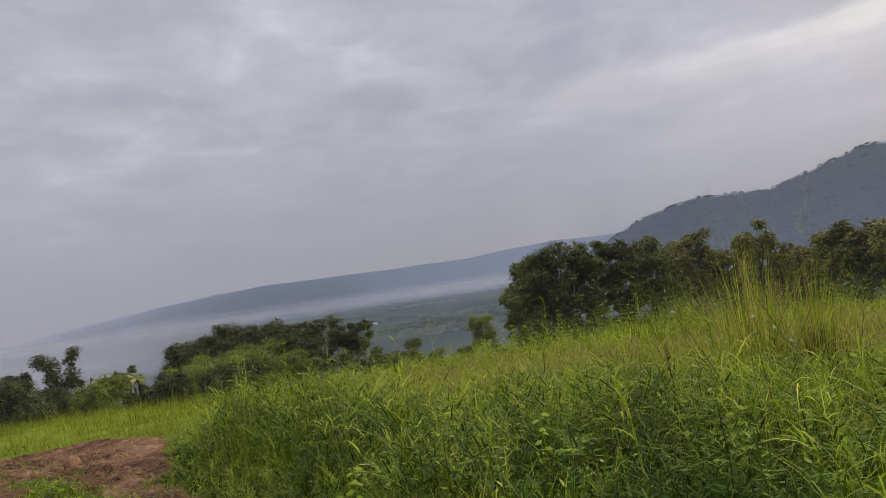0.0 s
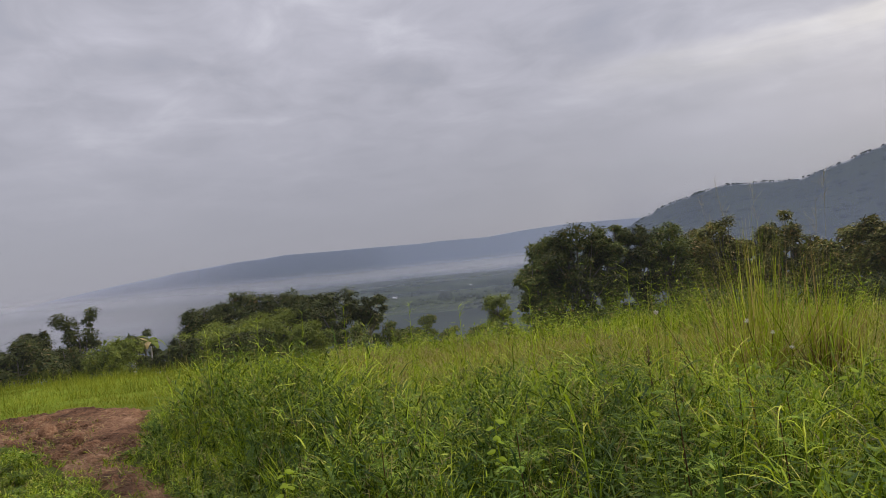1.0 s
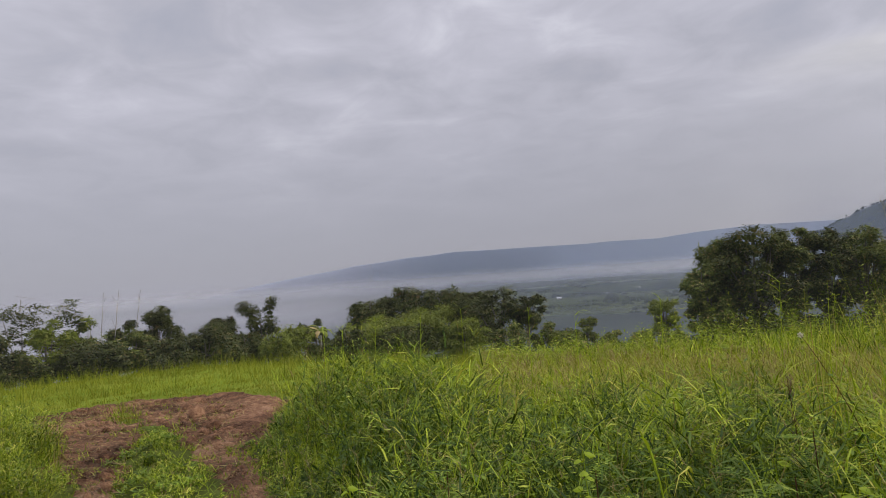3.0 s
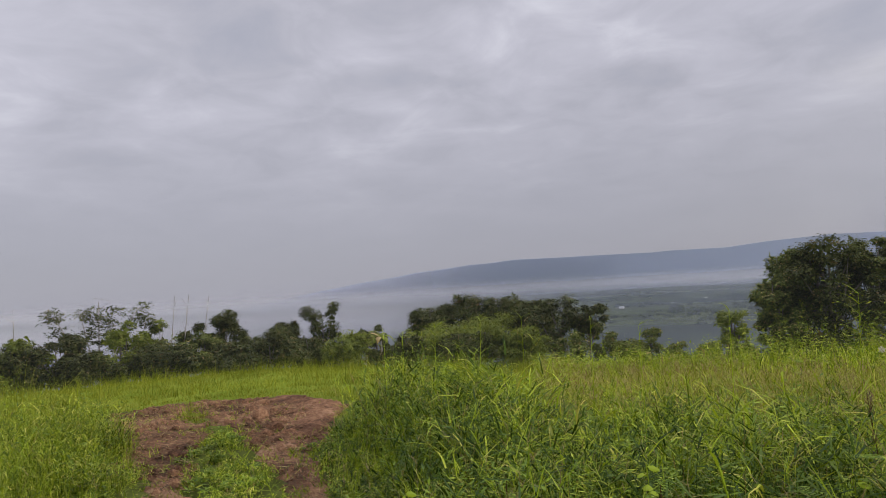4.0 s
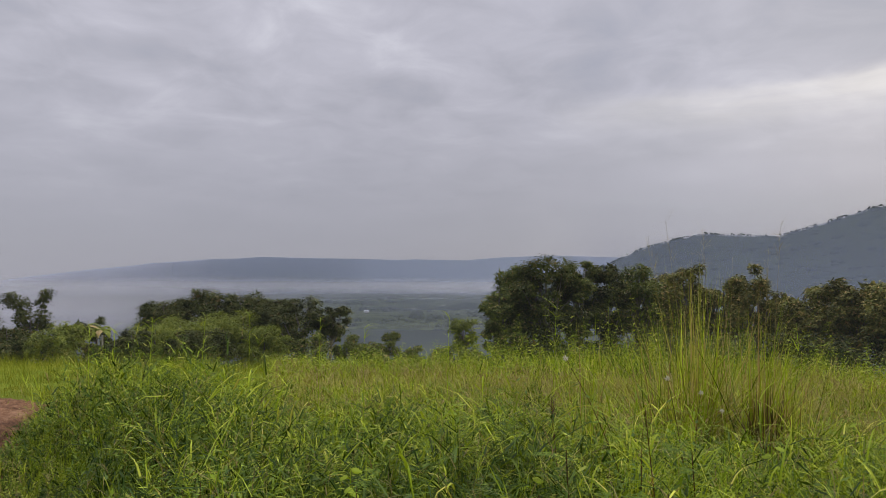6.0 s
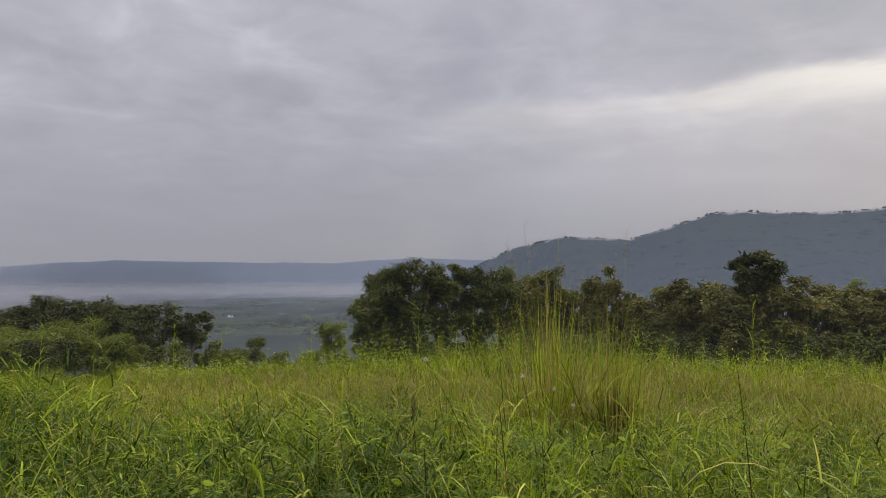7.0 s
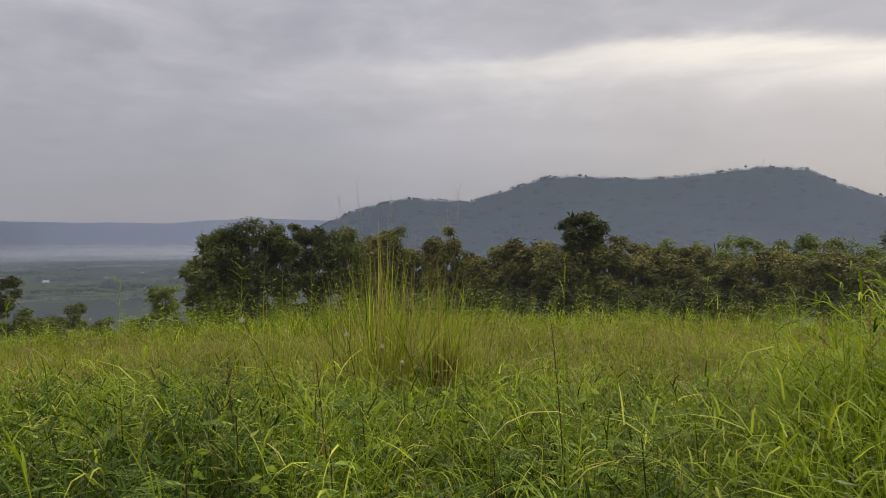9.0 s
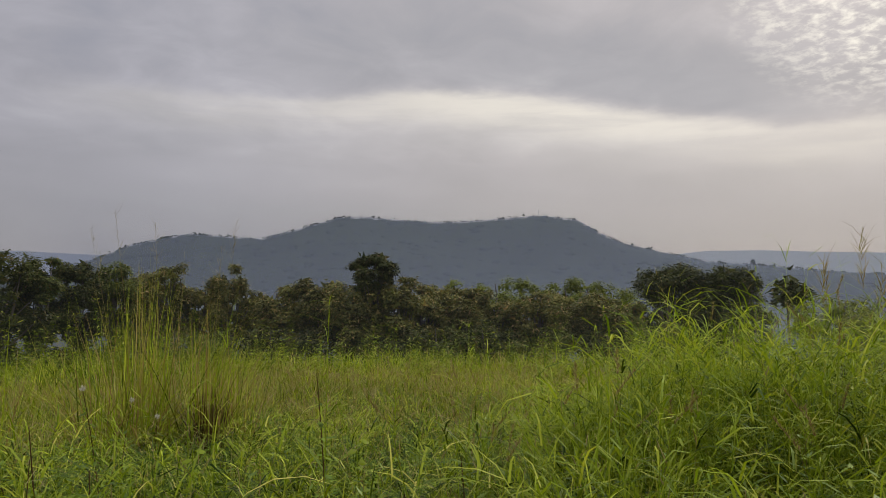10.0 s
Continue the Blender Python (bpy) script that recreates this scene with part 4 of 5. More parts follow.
feather_tree(-42.0, 41.0, 45.0, [((0.2, 0), (-2.6, 0.3, 5.6)), ((0.4, 0.2), (0.5, 0.2, 6.6)), ((0.5, -0.2), (3.0, -0.2, 5.6)), ((0.3, 0.3), (-0.9, 0.8, 6.0))],
             [(-2.5, 0.0, 5.6, 0.75, 46), (-2.2, 0.3, 4.5, 0.5, 22), (-0.3, 0.2, 5.7, 0.75, 44), (0.7, 0.0, 5.2, 0.8, 48), (1.7, 0.3, 5.9, 0.5, 20), (3.3, -0.2, 5.2, 0.95, 70), (3.6, 0.0, 6.3, 0.3, 9), (4.3, 0.0, 4.7, 0.55, 24), (1.3, 0.4, 3.9, 1.1, 64), (-0.1, -0.2, 4.2, 0.9, 46), (2.6, 0.3, 3.6, 0.9, 40)],
             "thin tree with pale leaning stems and sparse feathery leaves")
tree("sparse_tree", -38.3, 43.5, 5.1, 2.6, 0.35, "thin young tree with pale stem and airy leaves", leaf=CROWN_LIGHT, n=900, size=0.24, boughs=8, open_=0.8, bark=BARK_PALE, trunk=0.012, lean=0.08, group="sparse trees")
BUSH = "tangled dark green bush below the trees"
SCRUB_WEST = [(-37.1, 33.6, 3.5, 3.6), (-38.6, 31.8, 3.0, 2.6), (-42.9, 45.0, 4.1, 4.8), (-44.2, 49.4, 4.9, 2.4), (-38.3, 46.6, 4.3, 2.6), (-41.5, 59.3, 4.2, 4.1), (-29.8, 64.1, 4.4, 3.0), (-34.4, 33.6, 2.5, 3.6), (-32.6, 38.3, 2.5, 4.6), (-30.2, 42.8, 2.1, 5.2), (-28.7, 48.7, 2.3, 5.2), (-28.0, 53.8, 2.5, 4.4), (-24.8, 57.6, 2.4, 4.0)]
for x, y, h, w in SCRUB_WEST:
    tree("shrub", x, y, h, w, 0.04, BUSH, "shrub", leaf=CROWN_DARK if int(x * 10) % 3 else CROWN, n=5200, size=0.16, boughs=12, group="meadow edge scrub")
srng = np.random.default_rng(5)
for q in np.linspace(0, 1, 17):
    x, y = -43 + 24 * q + srng.normal(0, 1.2), 27 + 34 * q + srng.normal(0, 1.0)
    tree("shrub", x, y, srng.uniform(2.9, 5.0) * (1.0 if q < 0.5 else 0.85), srng.uniform(3.0, 5.0), 0.02, BUSH, "shrub", leaf=[CROWN, CROWN_DARK, CROWN_DARK, CROWN_DARK, CROWN_LIGHT][int(srng.integers(5))], n=5200, size=0.16, boughs=12, group="meadow edge scrub")
for x, y, h, w in [(-11.1, 66.1, 3.5, 5.0), (-9.1, 75.5, 3.8, 3.3), (-7.3, 80.8, 3.0, 4.0), (-4.9, 83.0, 4.0, 3.5), (-2.2, 81.2, 2.4, 3.3), (1.2, 81.2, 2.3, 3.2), (-6.0, 76.0, 2.6, 4.0), (4.5, 86.0, 2.2, 5.0)]:
    tree("shrub", x, y, h, w, 0.04, BUSH, "shrub", n=3200, size=0.19, boughs=10, group="valley edge scrub")
for x, y, h, w in [(7.2, 53.0, 2.3, 4.2), (10.4, 53.6, 2.5, 4.6), (13.9, 55.8, 2.9, 4.8), (16.5, 56.5, 2.9, 4.6), (20.4, 57.5, 2.9, 4.6), (18.4, 53.6, 3.4, 5.9), (22.1, 51.2, 3.4, 5.7), (25.0, 47.6, 3.5, 5.4), (27.3, 44.0, 3.3, 5.2), (31.1, 41.5, 3.4, 5.0), (34.9, 40.9, 3.8, 4.8), (37.5, 38.6, 4.0, 4.6), (40.3, 35.5, 3.4, 4.8), (43.8, 32.1, 3.5, 4.7), (46.0, 29.1, 4.1, 4.3), (55.9, 27.3, 7.0, 3.4)]:
    tree("shrub", 1 + (x - 1) * 1.03, 1 + (y - 1) * 1.03, h, w * 1.15, 0.03, BUSH, "shrub", n=4600, size=0.18, boughs=12, leaf=CROWN_DARK if int(x) % 2 else CROWN, group="tree row scrub")


def fan_plant(name, x, y, h, count, length, wide, label, category, droop, ragged=0.0):
    """A stem with large arched leaves at its head, each leaf a part."""
    rng = np.random.default_rng(next(SEEDS))
    t = thing(name, pose(x, y, float(land(x, y)) - 0.05), label, category)
    part_np("stem", t, *tube([(0, 0, 0), (0.1, 0.05, h * 0.5), (0.05, 0.1, h)], [0.13, 0.10, 0.07], 7), BARK_PALE, smooth=True)
    for i in range(count):
        a = i * 2.4 + rng.uniform(-0.3, 0.3)
        L = length * rng.uniform(0.75, 1.15)
        s = np.linspace(0, 1, 8)
        th = rng.uniform(0.1, 0.7) + s * droop * rng.uniform(0.8, 1.2)
        r, z = np.cumsum(np.sin(th)) * L / 8, h + np.cumsum(np.cos(th)) * L / 8
        w = wide * np.sin(np.pi * np.clip(s * 0.93 + 0.05, 0, 1)) ** 0.6 * (1 - ragged * rng.uniform(0, 1, 8))
        mid = np.stack([r * np.cos(a), r * np.sin(a), z], 1)
        sd = np.stack([-np.sin(a) * w, np.cos(a) * w, -0.35 * w], 1)
        sd2 = np.stack([np.sin(a) * w, -np.cos(a) * w, -0.35 * w], 1)
        v = np.concatenate([mid + sd, mid, mid + sd2])
        f = [(k, k + 1, k + 9, k + 8) for k in range(7)] + [(8 + k, 9 + k, 17 + k, 16 + k) for k in range(7)]
        part_np("leaf", t, v, f, STRAW if rng.uniform() < 0.25 else CROWN_LIGHT, smooth=True)


fan_plant("banana_plant", -29.9, 61.8, 3.0, 9, 2.0, 0.30, "banana plant with drooping ragged yellow-green leaves", "banana plant", 2.3, 0.4)
fan_plant("banana_plant", -28.6, 62.5, 2.8, 8, 1.9, 0.28, "banana plant with drooping ragged yellow-green leaves", "banana plant", 2.4, 0.4)
tree("papaya_tree", 49.6, 21.7, 7.2, 2.0, 0.74, "slim papaya tree with a tuft of dark spreading leaves", "papaya tree", leaf=CROWN_DARK, n=420, size=0.5, boughs=7, open_=0.4, trunk=0.014)


def bare_pole(x, y, h, lean):
    rng = np.random.default_rng(next(SEEDS))
    t = thing("bare_sapling", pose(x, y, float(land(x, y)) - 0.05), "thin leafless sapling among bushes", "sapling", "bare saplings")
    top = np.array([lean * h, 0.03 * h, h])
    pieces = [tube([(0, 0, 0), top * 0.5 + [0.1, 0, 0], top], [0.05, 0.04, 0.015], 5)]
    for s in (0.6, 0.75, 0.86):
        a = top * s
        pieces.append(tube([a, a + [rng.normal(0, 0.4), rng.normal(0, 0.4), 0.7]], [0.02, 0.008], 4))
    part_np("stem", t, *join(pieces), BARK_PALE)


bare_pole(-39.4, 45.7, 6.9, 0.13)
bare_pole(-38.7, 46.2, 7.0, 0.17)
bare_pole(-37.4, 46.8, 6.9, 0.20)
bare_pole(-46.4, 38.0, 6.6, -0.02)
# ---------------------------------------------------------------- meadow
def cover(x, y):
    """Height of the plant cover and what it is made of: (height, kind) with 0 leafy weeds, 1 tall green grass, 2 pale fine grass, 3 short bright grass."""
    s, l = track_coords(x, y)
    d = np.hypot(x - 1, y - 1)
    az = np.degrees(np.arctan2(x - 1, y - 1))
    inside = l - right_edge(s)
    bump = 1 + 0.22 * wave(x, y, 1.3, 0.5) + 0.27 * wave(x, y, 3.3, 1.5)
    tall = np.interp(inside, [0, 0.45, 0.7, 1.3], [0.20, 0.36, 0.70, 1.06]) * np.where(az < -12, np.interp(d, [0, 2.2, 4.5, 8.5, 12], [0.55, 0.62, 0.95, 1.0, 0.62]), np.interp(d, [0, 2.2, 4.2, 6.0, 8.0, 10.0], [0.50, 0.60, 0.84, 0.80, 0.62, 0.36]))
    bank = np.interp(-az, [12, 18], [0, 1]) * np.interp(d, [7, 9, 12.5, 14.5], [0, 1, 1, 0]) * np.clip(inside / 0.9, 0, 1)
    far = np.interp(d, [9, 12, 20, 24, 27, 34], [0.30, 0.33, 0.36, 0.46, 0.60, 0.5])
    right = np.where(d > 9, np.maximum(far * np.interp(d, [19, 24], [0, 1]) * np.interp(az, [3, 13], [0, 0.85]) + far * np.clip(inside / 0.5, 0.4, 1), tall * np.clip((12.5 - d) / 3, 0, 1)), tall)
    right = np.maximum(right, 1.12 * bank) + 0.34 * np.exp(-(((x - 7.2) / 2.4) ** 2 + ((y - 3.6) / 2.2) ** 2)) * (inside > 0)
    right = right + 0.9 * np.exp(-(((x - 5.6) / 3.4) ** 2 + ((y - 21.5) / 1.6) ** 2))
    weeds = np.interp(-l, [0, 1.0, 2.0, 3.4], [0.11, 0.15, 0.66, 1.0])
    left = np.where(s < 9, weeds, 0.23) + 0.35 * np.exp(-((l + 5.5) / 1.6) ** 2) * (s < 9)
    right = np.where((az < -13) & (d > 13.5), np.minimum(right, 0.25), right)
    right = right * (1 - 0.55 * np.exp(-(((x - 4.15) / 0.6) ** 2 + ((y - 8.0) / 1.2) ** 2)))
    right = right + 0.28 * np.exp(-(((x - 4.7) / 1.1) ** 2 + ((y - 9.9) / 0.9) ** 2))
    bump = bump + 0.22 * wave(x, y, 6.0, 2.5) * (d < 8)
    bump = np.where(d > 9.5, 1 + (bump - 1) * 0.5, bump)
    h = np.where(inside > 0, right, left) * bump
    kind = np.where(inside > 0, np.where(d > np.where(az < -12, 10.8, 9.6) + 0.7 * wave(x, y, 0.9, 2.0) + 1.1 * wave(x, y, 31.0, 3.0), 2, np.where(az < 15 + 6 * wave(x, y, 1.1, 4.0), 0, 1)), np.where((s > 7) | (d > 14), 3, 0))
    kind = np.where((inside > 0) & (az < -13) & (d > 10.5), np.where(d < 14.5, 0, 3), kind)
    kind = np.where((inside > 0) & (az > -10) & (d > 23.5 + 1.2 * wave(x, y, 0.8)), 4, kind)
    h = np.where(kind == 3, h * (1 + 0.5 * wave(x, y, 2.1, 5.0)), h)
    kind = np.where(((x - 5.6) / 3.4) ** 2 + ((y - 21.5) / 1.8) ** 2 < 1.6, 4, kind)
    return h, kind


def scatter(rng, n, r0, r1, a0=-56, a1=76, tuft=1, spread=0.0, gaps=0.0):
    """Random standing places in a ring of the hilltop, on plants' ground only, in tufts; also which way each leans out of its tuft."""
    r = np.sqrt(rng.uniform(r0 ** 2, r1 ** 2, n // tuft))
    a = np.radians(rng.uniform(a0, a1, n // tuft))
    x, y = 1.15 + r * np.sin(a), 1.15 + r * np.cos(a)
    s, l = track_coords(x, y)
    worn = np.where((s < 6) & (l > -1.2) & (l < 1.0), 0.52, 0.0)
    keep = (bare(x, y) < rng.uniform(-0.20, 0.16, len(x)) - worn * rng.uniform(0, 1, len(x))) & (np.hypot(x - 0.8, y - 0.8) > 1.9)
    if gaps:
        g = 1.0 * wave(x, y, 4.6, 6.0) + 0.8 * wave(x, y, 10.5, 7.0) + rng.normal(0, 0.22, len(x))
        keep &= g > gaps - 0.55
    x, y = np.repeat(x[keep], tuft), np.repeat(y[keep], tuft)
    size = np.repeat(rng.uniform(0.6, 1.15, keep.sum()), tuft)
    out = rng.uniform(0, 2 * np.pi, len(x))
    off = spread * np.sqrt(rng.uniform(0, 1, len(x)))
    x, y = x + off * np.cos(out), y + off * np.sin(out)
    z = ground_height(x, y, np.hypot(x - 1, y - 1), 0.0)
    return np.stack([x, y, z], 1), out + rng.normal(0, 0.5, len(x)), size


def stuff(name, v, f, mat, label):
    return tagged(new(name, mesh_np(name, v, f, mat)), label, "grass", kind="stuff")


def grass_field(name, seed, n, r0, r1, kinds, mat, label, width, long_, bend, segs, lean=0.35, a0=-56, a1=76, tuft=10, spread=0.10):
    rng = np.random.default_rng(seed)
    p, az, size = scatter(rng, n, r0, r1, a0, a1, tuft, spread)
    h, kind = cover(p[:, 0], p[:, 1])
    keep = np.isin(kind, kinds)
    p, h, az = p[keep], (h * size)[keep], az[keep]
    m = len(p)
    H = h * rng.uniform(long_[0], long_[1], m)
    W = width * rng.uniform(0.6, 1.4, m)
    return stuff(name, *blades(rng, p, H, W, rng.uniform(0, lean, m), rng.uniform(bend[0], bend[1], m), segs, az), mat, label)


def culm_grass(name, seed, n, r0, r1, kinds, mat, label, blade, width, per=8, segs=4, frac=(0.6, 1.05), a0=-56, a1=76, tuft=6, spread=0.09, droop=(0.8, 2.2), shy=-9.0, bold=99.0, gaps=0.0):
    """Leafy grass: a leaning stem with long leaves that spring from it one above the other and arch over."""
    rng = np.random.default_rng(seed)
    p, az, size = scatter(rng, n, r0, r1, a0, a1, tuft, spread, gaps)
    h, kind = cover(p[:, 0], p[:, 1])
    s, l = track_coords(p[:, 0], p[:, 1])
    keep = np.isin(kind, kinds) & (l - right_edge(s) > shy) & (l - right_edge(s) < bold)
    p, az, h = p[keep], az[keep], (h * size)[keep] * rng.uniform(frac[0], frac[1], keep.sum())
    m = len(p)
    lean, bend = rng.uniform(0, 0.35, m), rng.uniform(0, 0.7, m)
    sv, sf = blades(rng, p, h, np.full(m, 0.006), lean, bend, 3, az)
    k = rng.uniform(0.2, 1.0, (m, per))
    th = lean[:, None] + bend[:, None] * k * 0.5
    q = (p[:, None] + np.stack([np.sin(th) * np.cos(az)[:, None], np.sin(th) * np.sin(az)[:, None], np.cos(th)], -1) * (h[:, None] * k)[..., None]).reshape(-1, 3)
    w = len(q)
    L = blade * rng.uniform(0.55, 1.3, w) * np.clip(np.repeat(h, per) / 0.7, 0.4, 1.15)
    lv, lf = blades(rng, q, L, width * rng.uniform(0.6, 1.3, w), rng.uniform(0.35, 1.15, w), rng.uniform(droop[0], droop[1], w), segs, np.repeat(az, per) + rng.normal(0, 0.85, w))
    v, f = join([(lv, lf), (sv, sf)])
    return stuff(name, v, f, mat, label)


culm_grass("leafy_grass", 61, 4700, 2.0, 9.5, [1], GRASS, "tall leafy green grass arching over in tufts", 0.38, 0.0108, 6, 4, droop=(0.7, 2.1), gaps=0.5)
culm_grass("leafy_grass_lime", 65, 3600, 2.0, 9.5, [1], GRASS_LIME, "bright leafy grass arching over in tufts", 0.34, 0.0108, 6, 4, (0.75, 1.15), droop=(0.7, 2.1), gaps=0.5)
# Lime kept back from the edge: the lit bank top put into leaf colour.
culm_grass("leafy_grass_bank", 66, 5600, 5.6, 14.5, [0], GRASS_LIME, "leafy grass on top of the bank, coloured bright as lit", 0.36, 0.0135, 6, 3, (0.75, 1.1), a1=26, shy=1.7, gaps=0.45)
culm_grass("leafy_grass_west", 62, 4300, 4.0, 14.5, [0], GRASS, "tall leafy green grass arching over in tufts", 0.38, 0.0145, 7, 3, a1=26, shy=1.0, droop=(0.8, 2.1), gaps=0.5)
# Dark leaves carry the shade of the bank's face and hollows.
culm_grass("leafy_grass_deep_shade", 63, 8200, 2.0, 12.0, [0], GRASS_DEEP_SHADE, "deep green leafy grass beside the track, darkened for the shaded bank face", 0.24, 0.0145, 7, 2, (0.5, 1.0), a1=26, shy=0.0)
# Dark understory: shade between the tufts put into leaf colour.
culm_grass("leafy_grass_low", 69, 4200, 2.0, 9.0, [1], GRASS_DEEP_SHADE, "deep green leafy grass darkened as shade below the taller tufts", 0.26, 0.014, 7, 2, (0.35, 0.8))
culm_grass("leafy_grass_beyond", 64, 4600, 7.5, 14.0, [0, 1, 2], GRASS, "leafy green grass thinning out into the meadow", 0.22, 0.0095, 6, 2)
grass_field("tall_grass", 21, 6500, 2.0, 9.5, [1], GRASS, "long thin grass blades spraying from tufts", 0.0085, (0.7, 1.2), (0.8, 2.4), 4, 0.6, tuft=16, spread=0.06)
grass_field("broad_grass", 24, 2200, 2.2, 8.0, [1], GRASS_LIME, "broad bright green grass blades arching over", 0.0105, (0.55, 0.95), (0.5, 1.7), 7, 0.5, tuft=9, spread=0.05)
grass_field("broad_grass_west", 30, 600, 2.2, 9.0, [0], GRASS_LIME, "broad bright green grass blades arching over", 0.0115, (0.7, 1.05), (0.5, 1.7), 7, 0.5, tuft=9, spread=0.05, a1=26)
grass_field("meadow_grass", 25, 72000, 8.0, 18.0, [2], GRASS_PALE, "pale green and straw-coloured meadow grass", 0.0085, (0.5, 1.15), (0.3, 1.8), 2, 0.7, spread=0.14)
grass_field("meadow_grass_far", 26, 120000, 18.0, 37.0, [2], GRASS_PALE, "pale green and straw-coloured meadow grass", 0.018, (0.5, 1.2), (0.1, 1.3), 2, 0.6, spread=0.25)
grass_field("far_green", 32, 34000, 18.5, 37.0, [4], GRASS, "taller green grass along the far edge of the meadow", 0.022, (0.5, 1.2), (0.1, 1.4), 2, 0.5, tuft=8, spread=0.25)
grass_field("meadow_green", 27, 34000, 8.0, 34.0, [2], GRASS, "green grass mixed into the meadow", 0.012, (0.6, 1.25), (0.1, 1.4), 2, 0.5, tuft=12, spread=0.14)
grass_field("meadow_green_west", 31, 50000, 9.0, 36.0, [3], MEADOW, "mid-green grass mixed into the bright meadow", 0.0075, (0.3, 1.15), (0.2, 1.8), 2, 0.7, a1=-8, spread=0.20)
grass_field("bright_grass", 28, 56000, 9.0, 36.0, [3], MEADOW, "bright green grass beyond the dirt patch", 0.0075, (0.3, 1.1), (0.2, 1.8), 2, 0.7, a1=-8, spread=0.20)
grass_field("edge_reeds", 33, 9000, 20.0, 44.0, [3], MEADOW, "upright reeds along the scrub edge", 0.010, (0.7, 3.4), (0.0, 0.9), 3, 0.35, a1=-12, tuft=12, spread=0.3)
grass_field("trackside_grass", 29, 16000, 3.0, 14.0, [0, 3], GRASS_LIME, "short grass beside the wheel ruts", 0.007, (0.3, 1.0), (0.3, 1.6), 2, a1=0, spread=0.06)


def weed_stems(rng, p, h, pairs, leaf, spread, droop=0.5, slim=(0.17, 0.30)):
    """Stems with pairs of leaves up their length: arrays of leaf quads and of stem ribbons."""
    n = len(p)
    az, lean = rng.uniform(0, 2 * np.pi, n), rng.uniform(0.0, 0.45, n)
    s = np.linspace(0.25, 1.0, pairs)
    ax = np.stack([np.sin(lean) * np.cos(az), np.sin(lean) * np.sin(az), np.cos(lean)], 1)
    pos = p[:, None] + ax[:, None] * (h[:, None] * s[None])[..., None]
    pos = np.repeat(pos.reshape(-1, 3), 2, 0)
    m = len(pos)
    a = rng.uniform(0, 2 * np.pi, m)
    a[1::2] = a[::2] + np.pi
    out = np.stack([np.cos(a) * spread, np.sin(a) * spread, rng.uniform(-droop, 0.5, m)], 1)
    nrm = np.stack([-np.cos(a) * 0.3, -np.sin(a) * 0.3, np.ones(m)], 1) + rng.normal(0, 0.25, (m, 3))
    L = leaf * rng.uniform(0.6, 1.35, m) * np.repeat(np.tile(1.15 - 0.45 * s, n), 2)
    lv, lf = leaves(rng, pos, nrm, L, L * rng.uniform(slim[0], slim[1], m), out)
    sv, sf = blades(rng, p, h, np.full(n, 0.006), lean, np.zeros(n), 2, az)
    return join([(lv, lf), (sv, sf)])


def weeds(name, seed, n, r0, r1, kinds, leaf, pairs, frac, label, mat=None, a0=-56, a1=76, bold=99.0, gaps=0.0):
    rng = np.random.default_rng(seed)
    p, _, size = scatter(rng, n, r0, r1, a0, a1, 5, 0.12, gaps)
    h, kind = cover(p[:, 0], p[:, 1])
    s, l = track_coords(p[:, 0], p[:, 1])
    keep = np.isin(kind, kinds) & (l - right_edge(s) < bold)
    p, h = p[keep], (h * size)[keep] * rng.uniform(frac[0], frac[1], keep.sum())
    v, f = weed_stems(rng, p, h, pairs, leaf, 1.0)
    tagged(stuff(name, v, f, mat or WEED, label), category="weeds")


weeds("leafy_weeds", 41, 7600, 2.0, 13.5, [0], 0.092, 10, (0.55, 1.05), "dense leafy green weeds among tall grass", a1=26, gaps=0.2)
weeds("leafy_weeds_east", 42, 4000, 2.0, 9.0, [1], 0.095, 9, (0.35, 0.9), "leafy green weeds under tall grass", a0=8, gaps=0.2)
weeds("edge_weeds", 44, 1900, 19.0, 27.0, [2, 4], 0.18, 8, (0.9, 2.1), "bright leafy weeds along the far meadow edge", mat=WEED_PALE, a0=-14)
culm_grass("leafy_grass_track", 68, 4000, 4.0, 12.0, [0], GRASS, "light green leafy grass beside the track", 0.2, 0.0085, 7, 2, (0.7, 1.2), a1=-30, bold=0.1)
weeds("track_weeds", 43, 5600, 3.0, 13.0, [0], 0.05, 6, (0.5, 1.0), "low leafy weeds beside and between the ruts", mat=WEED_PALE, a1=-18, bold=0.5)


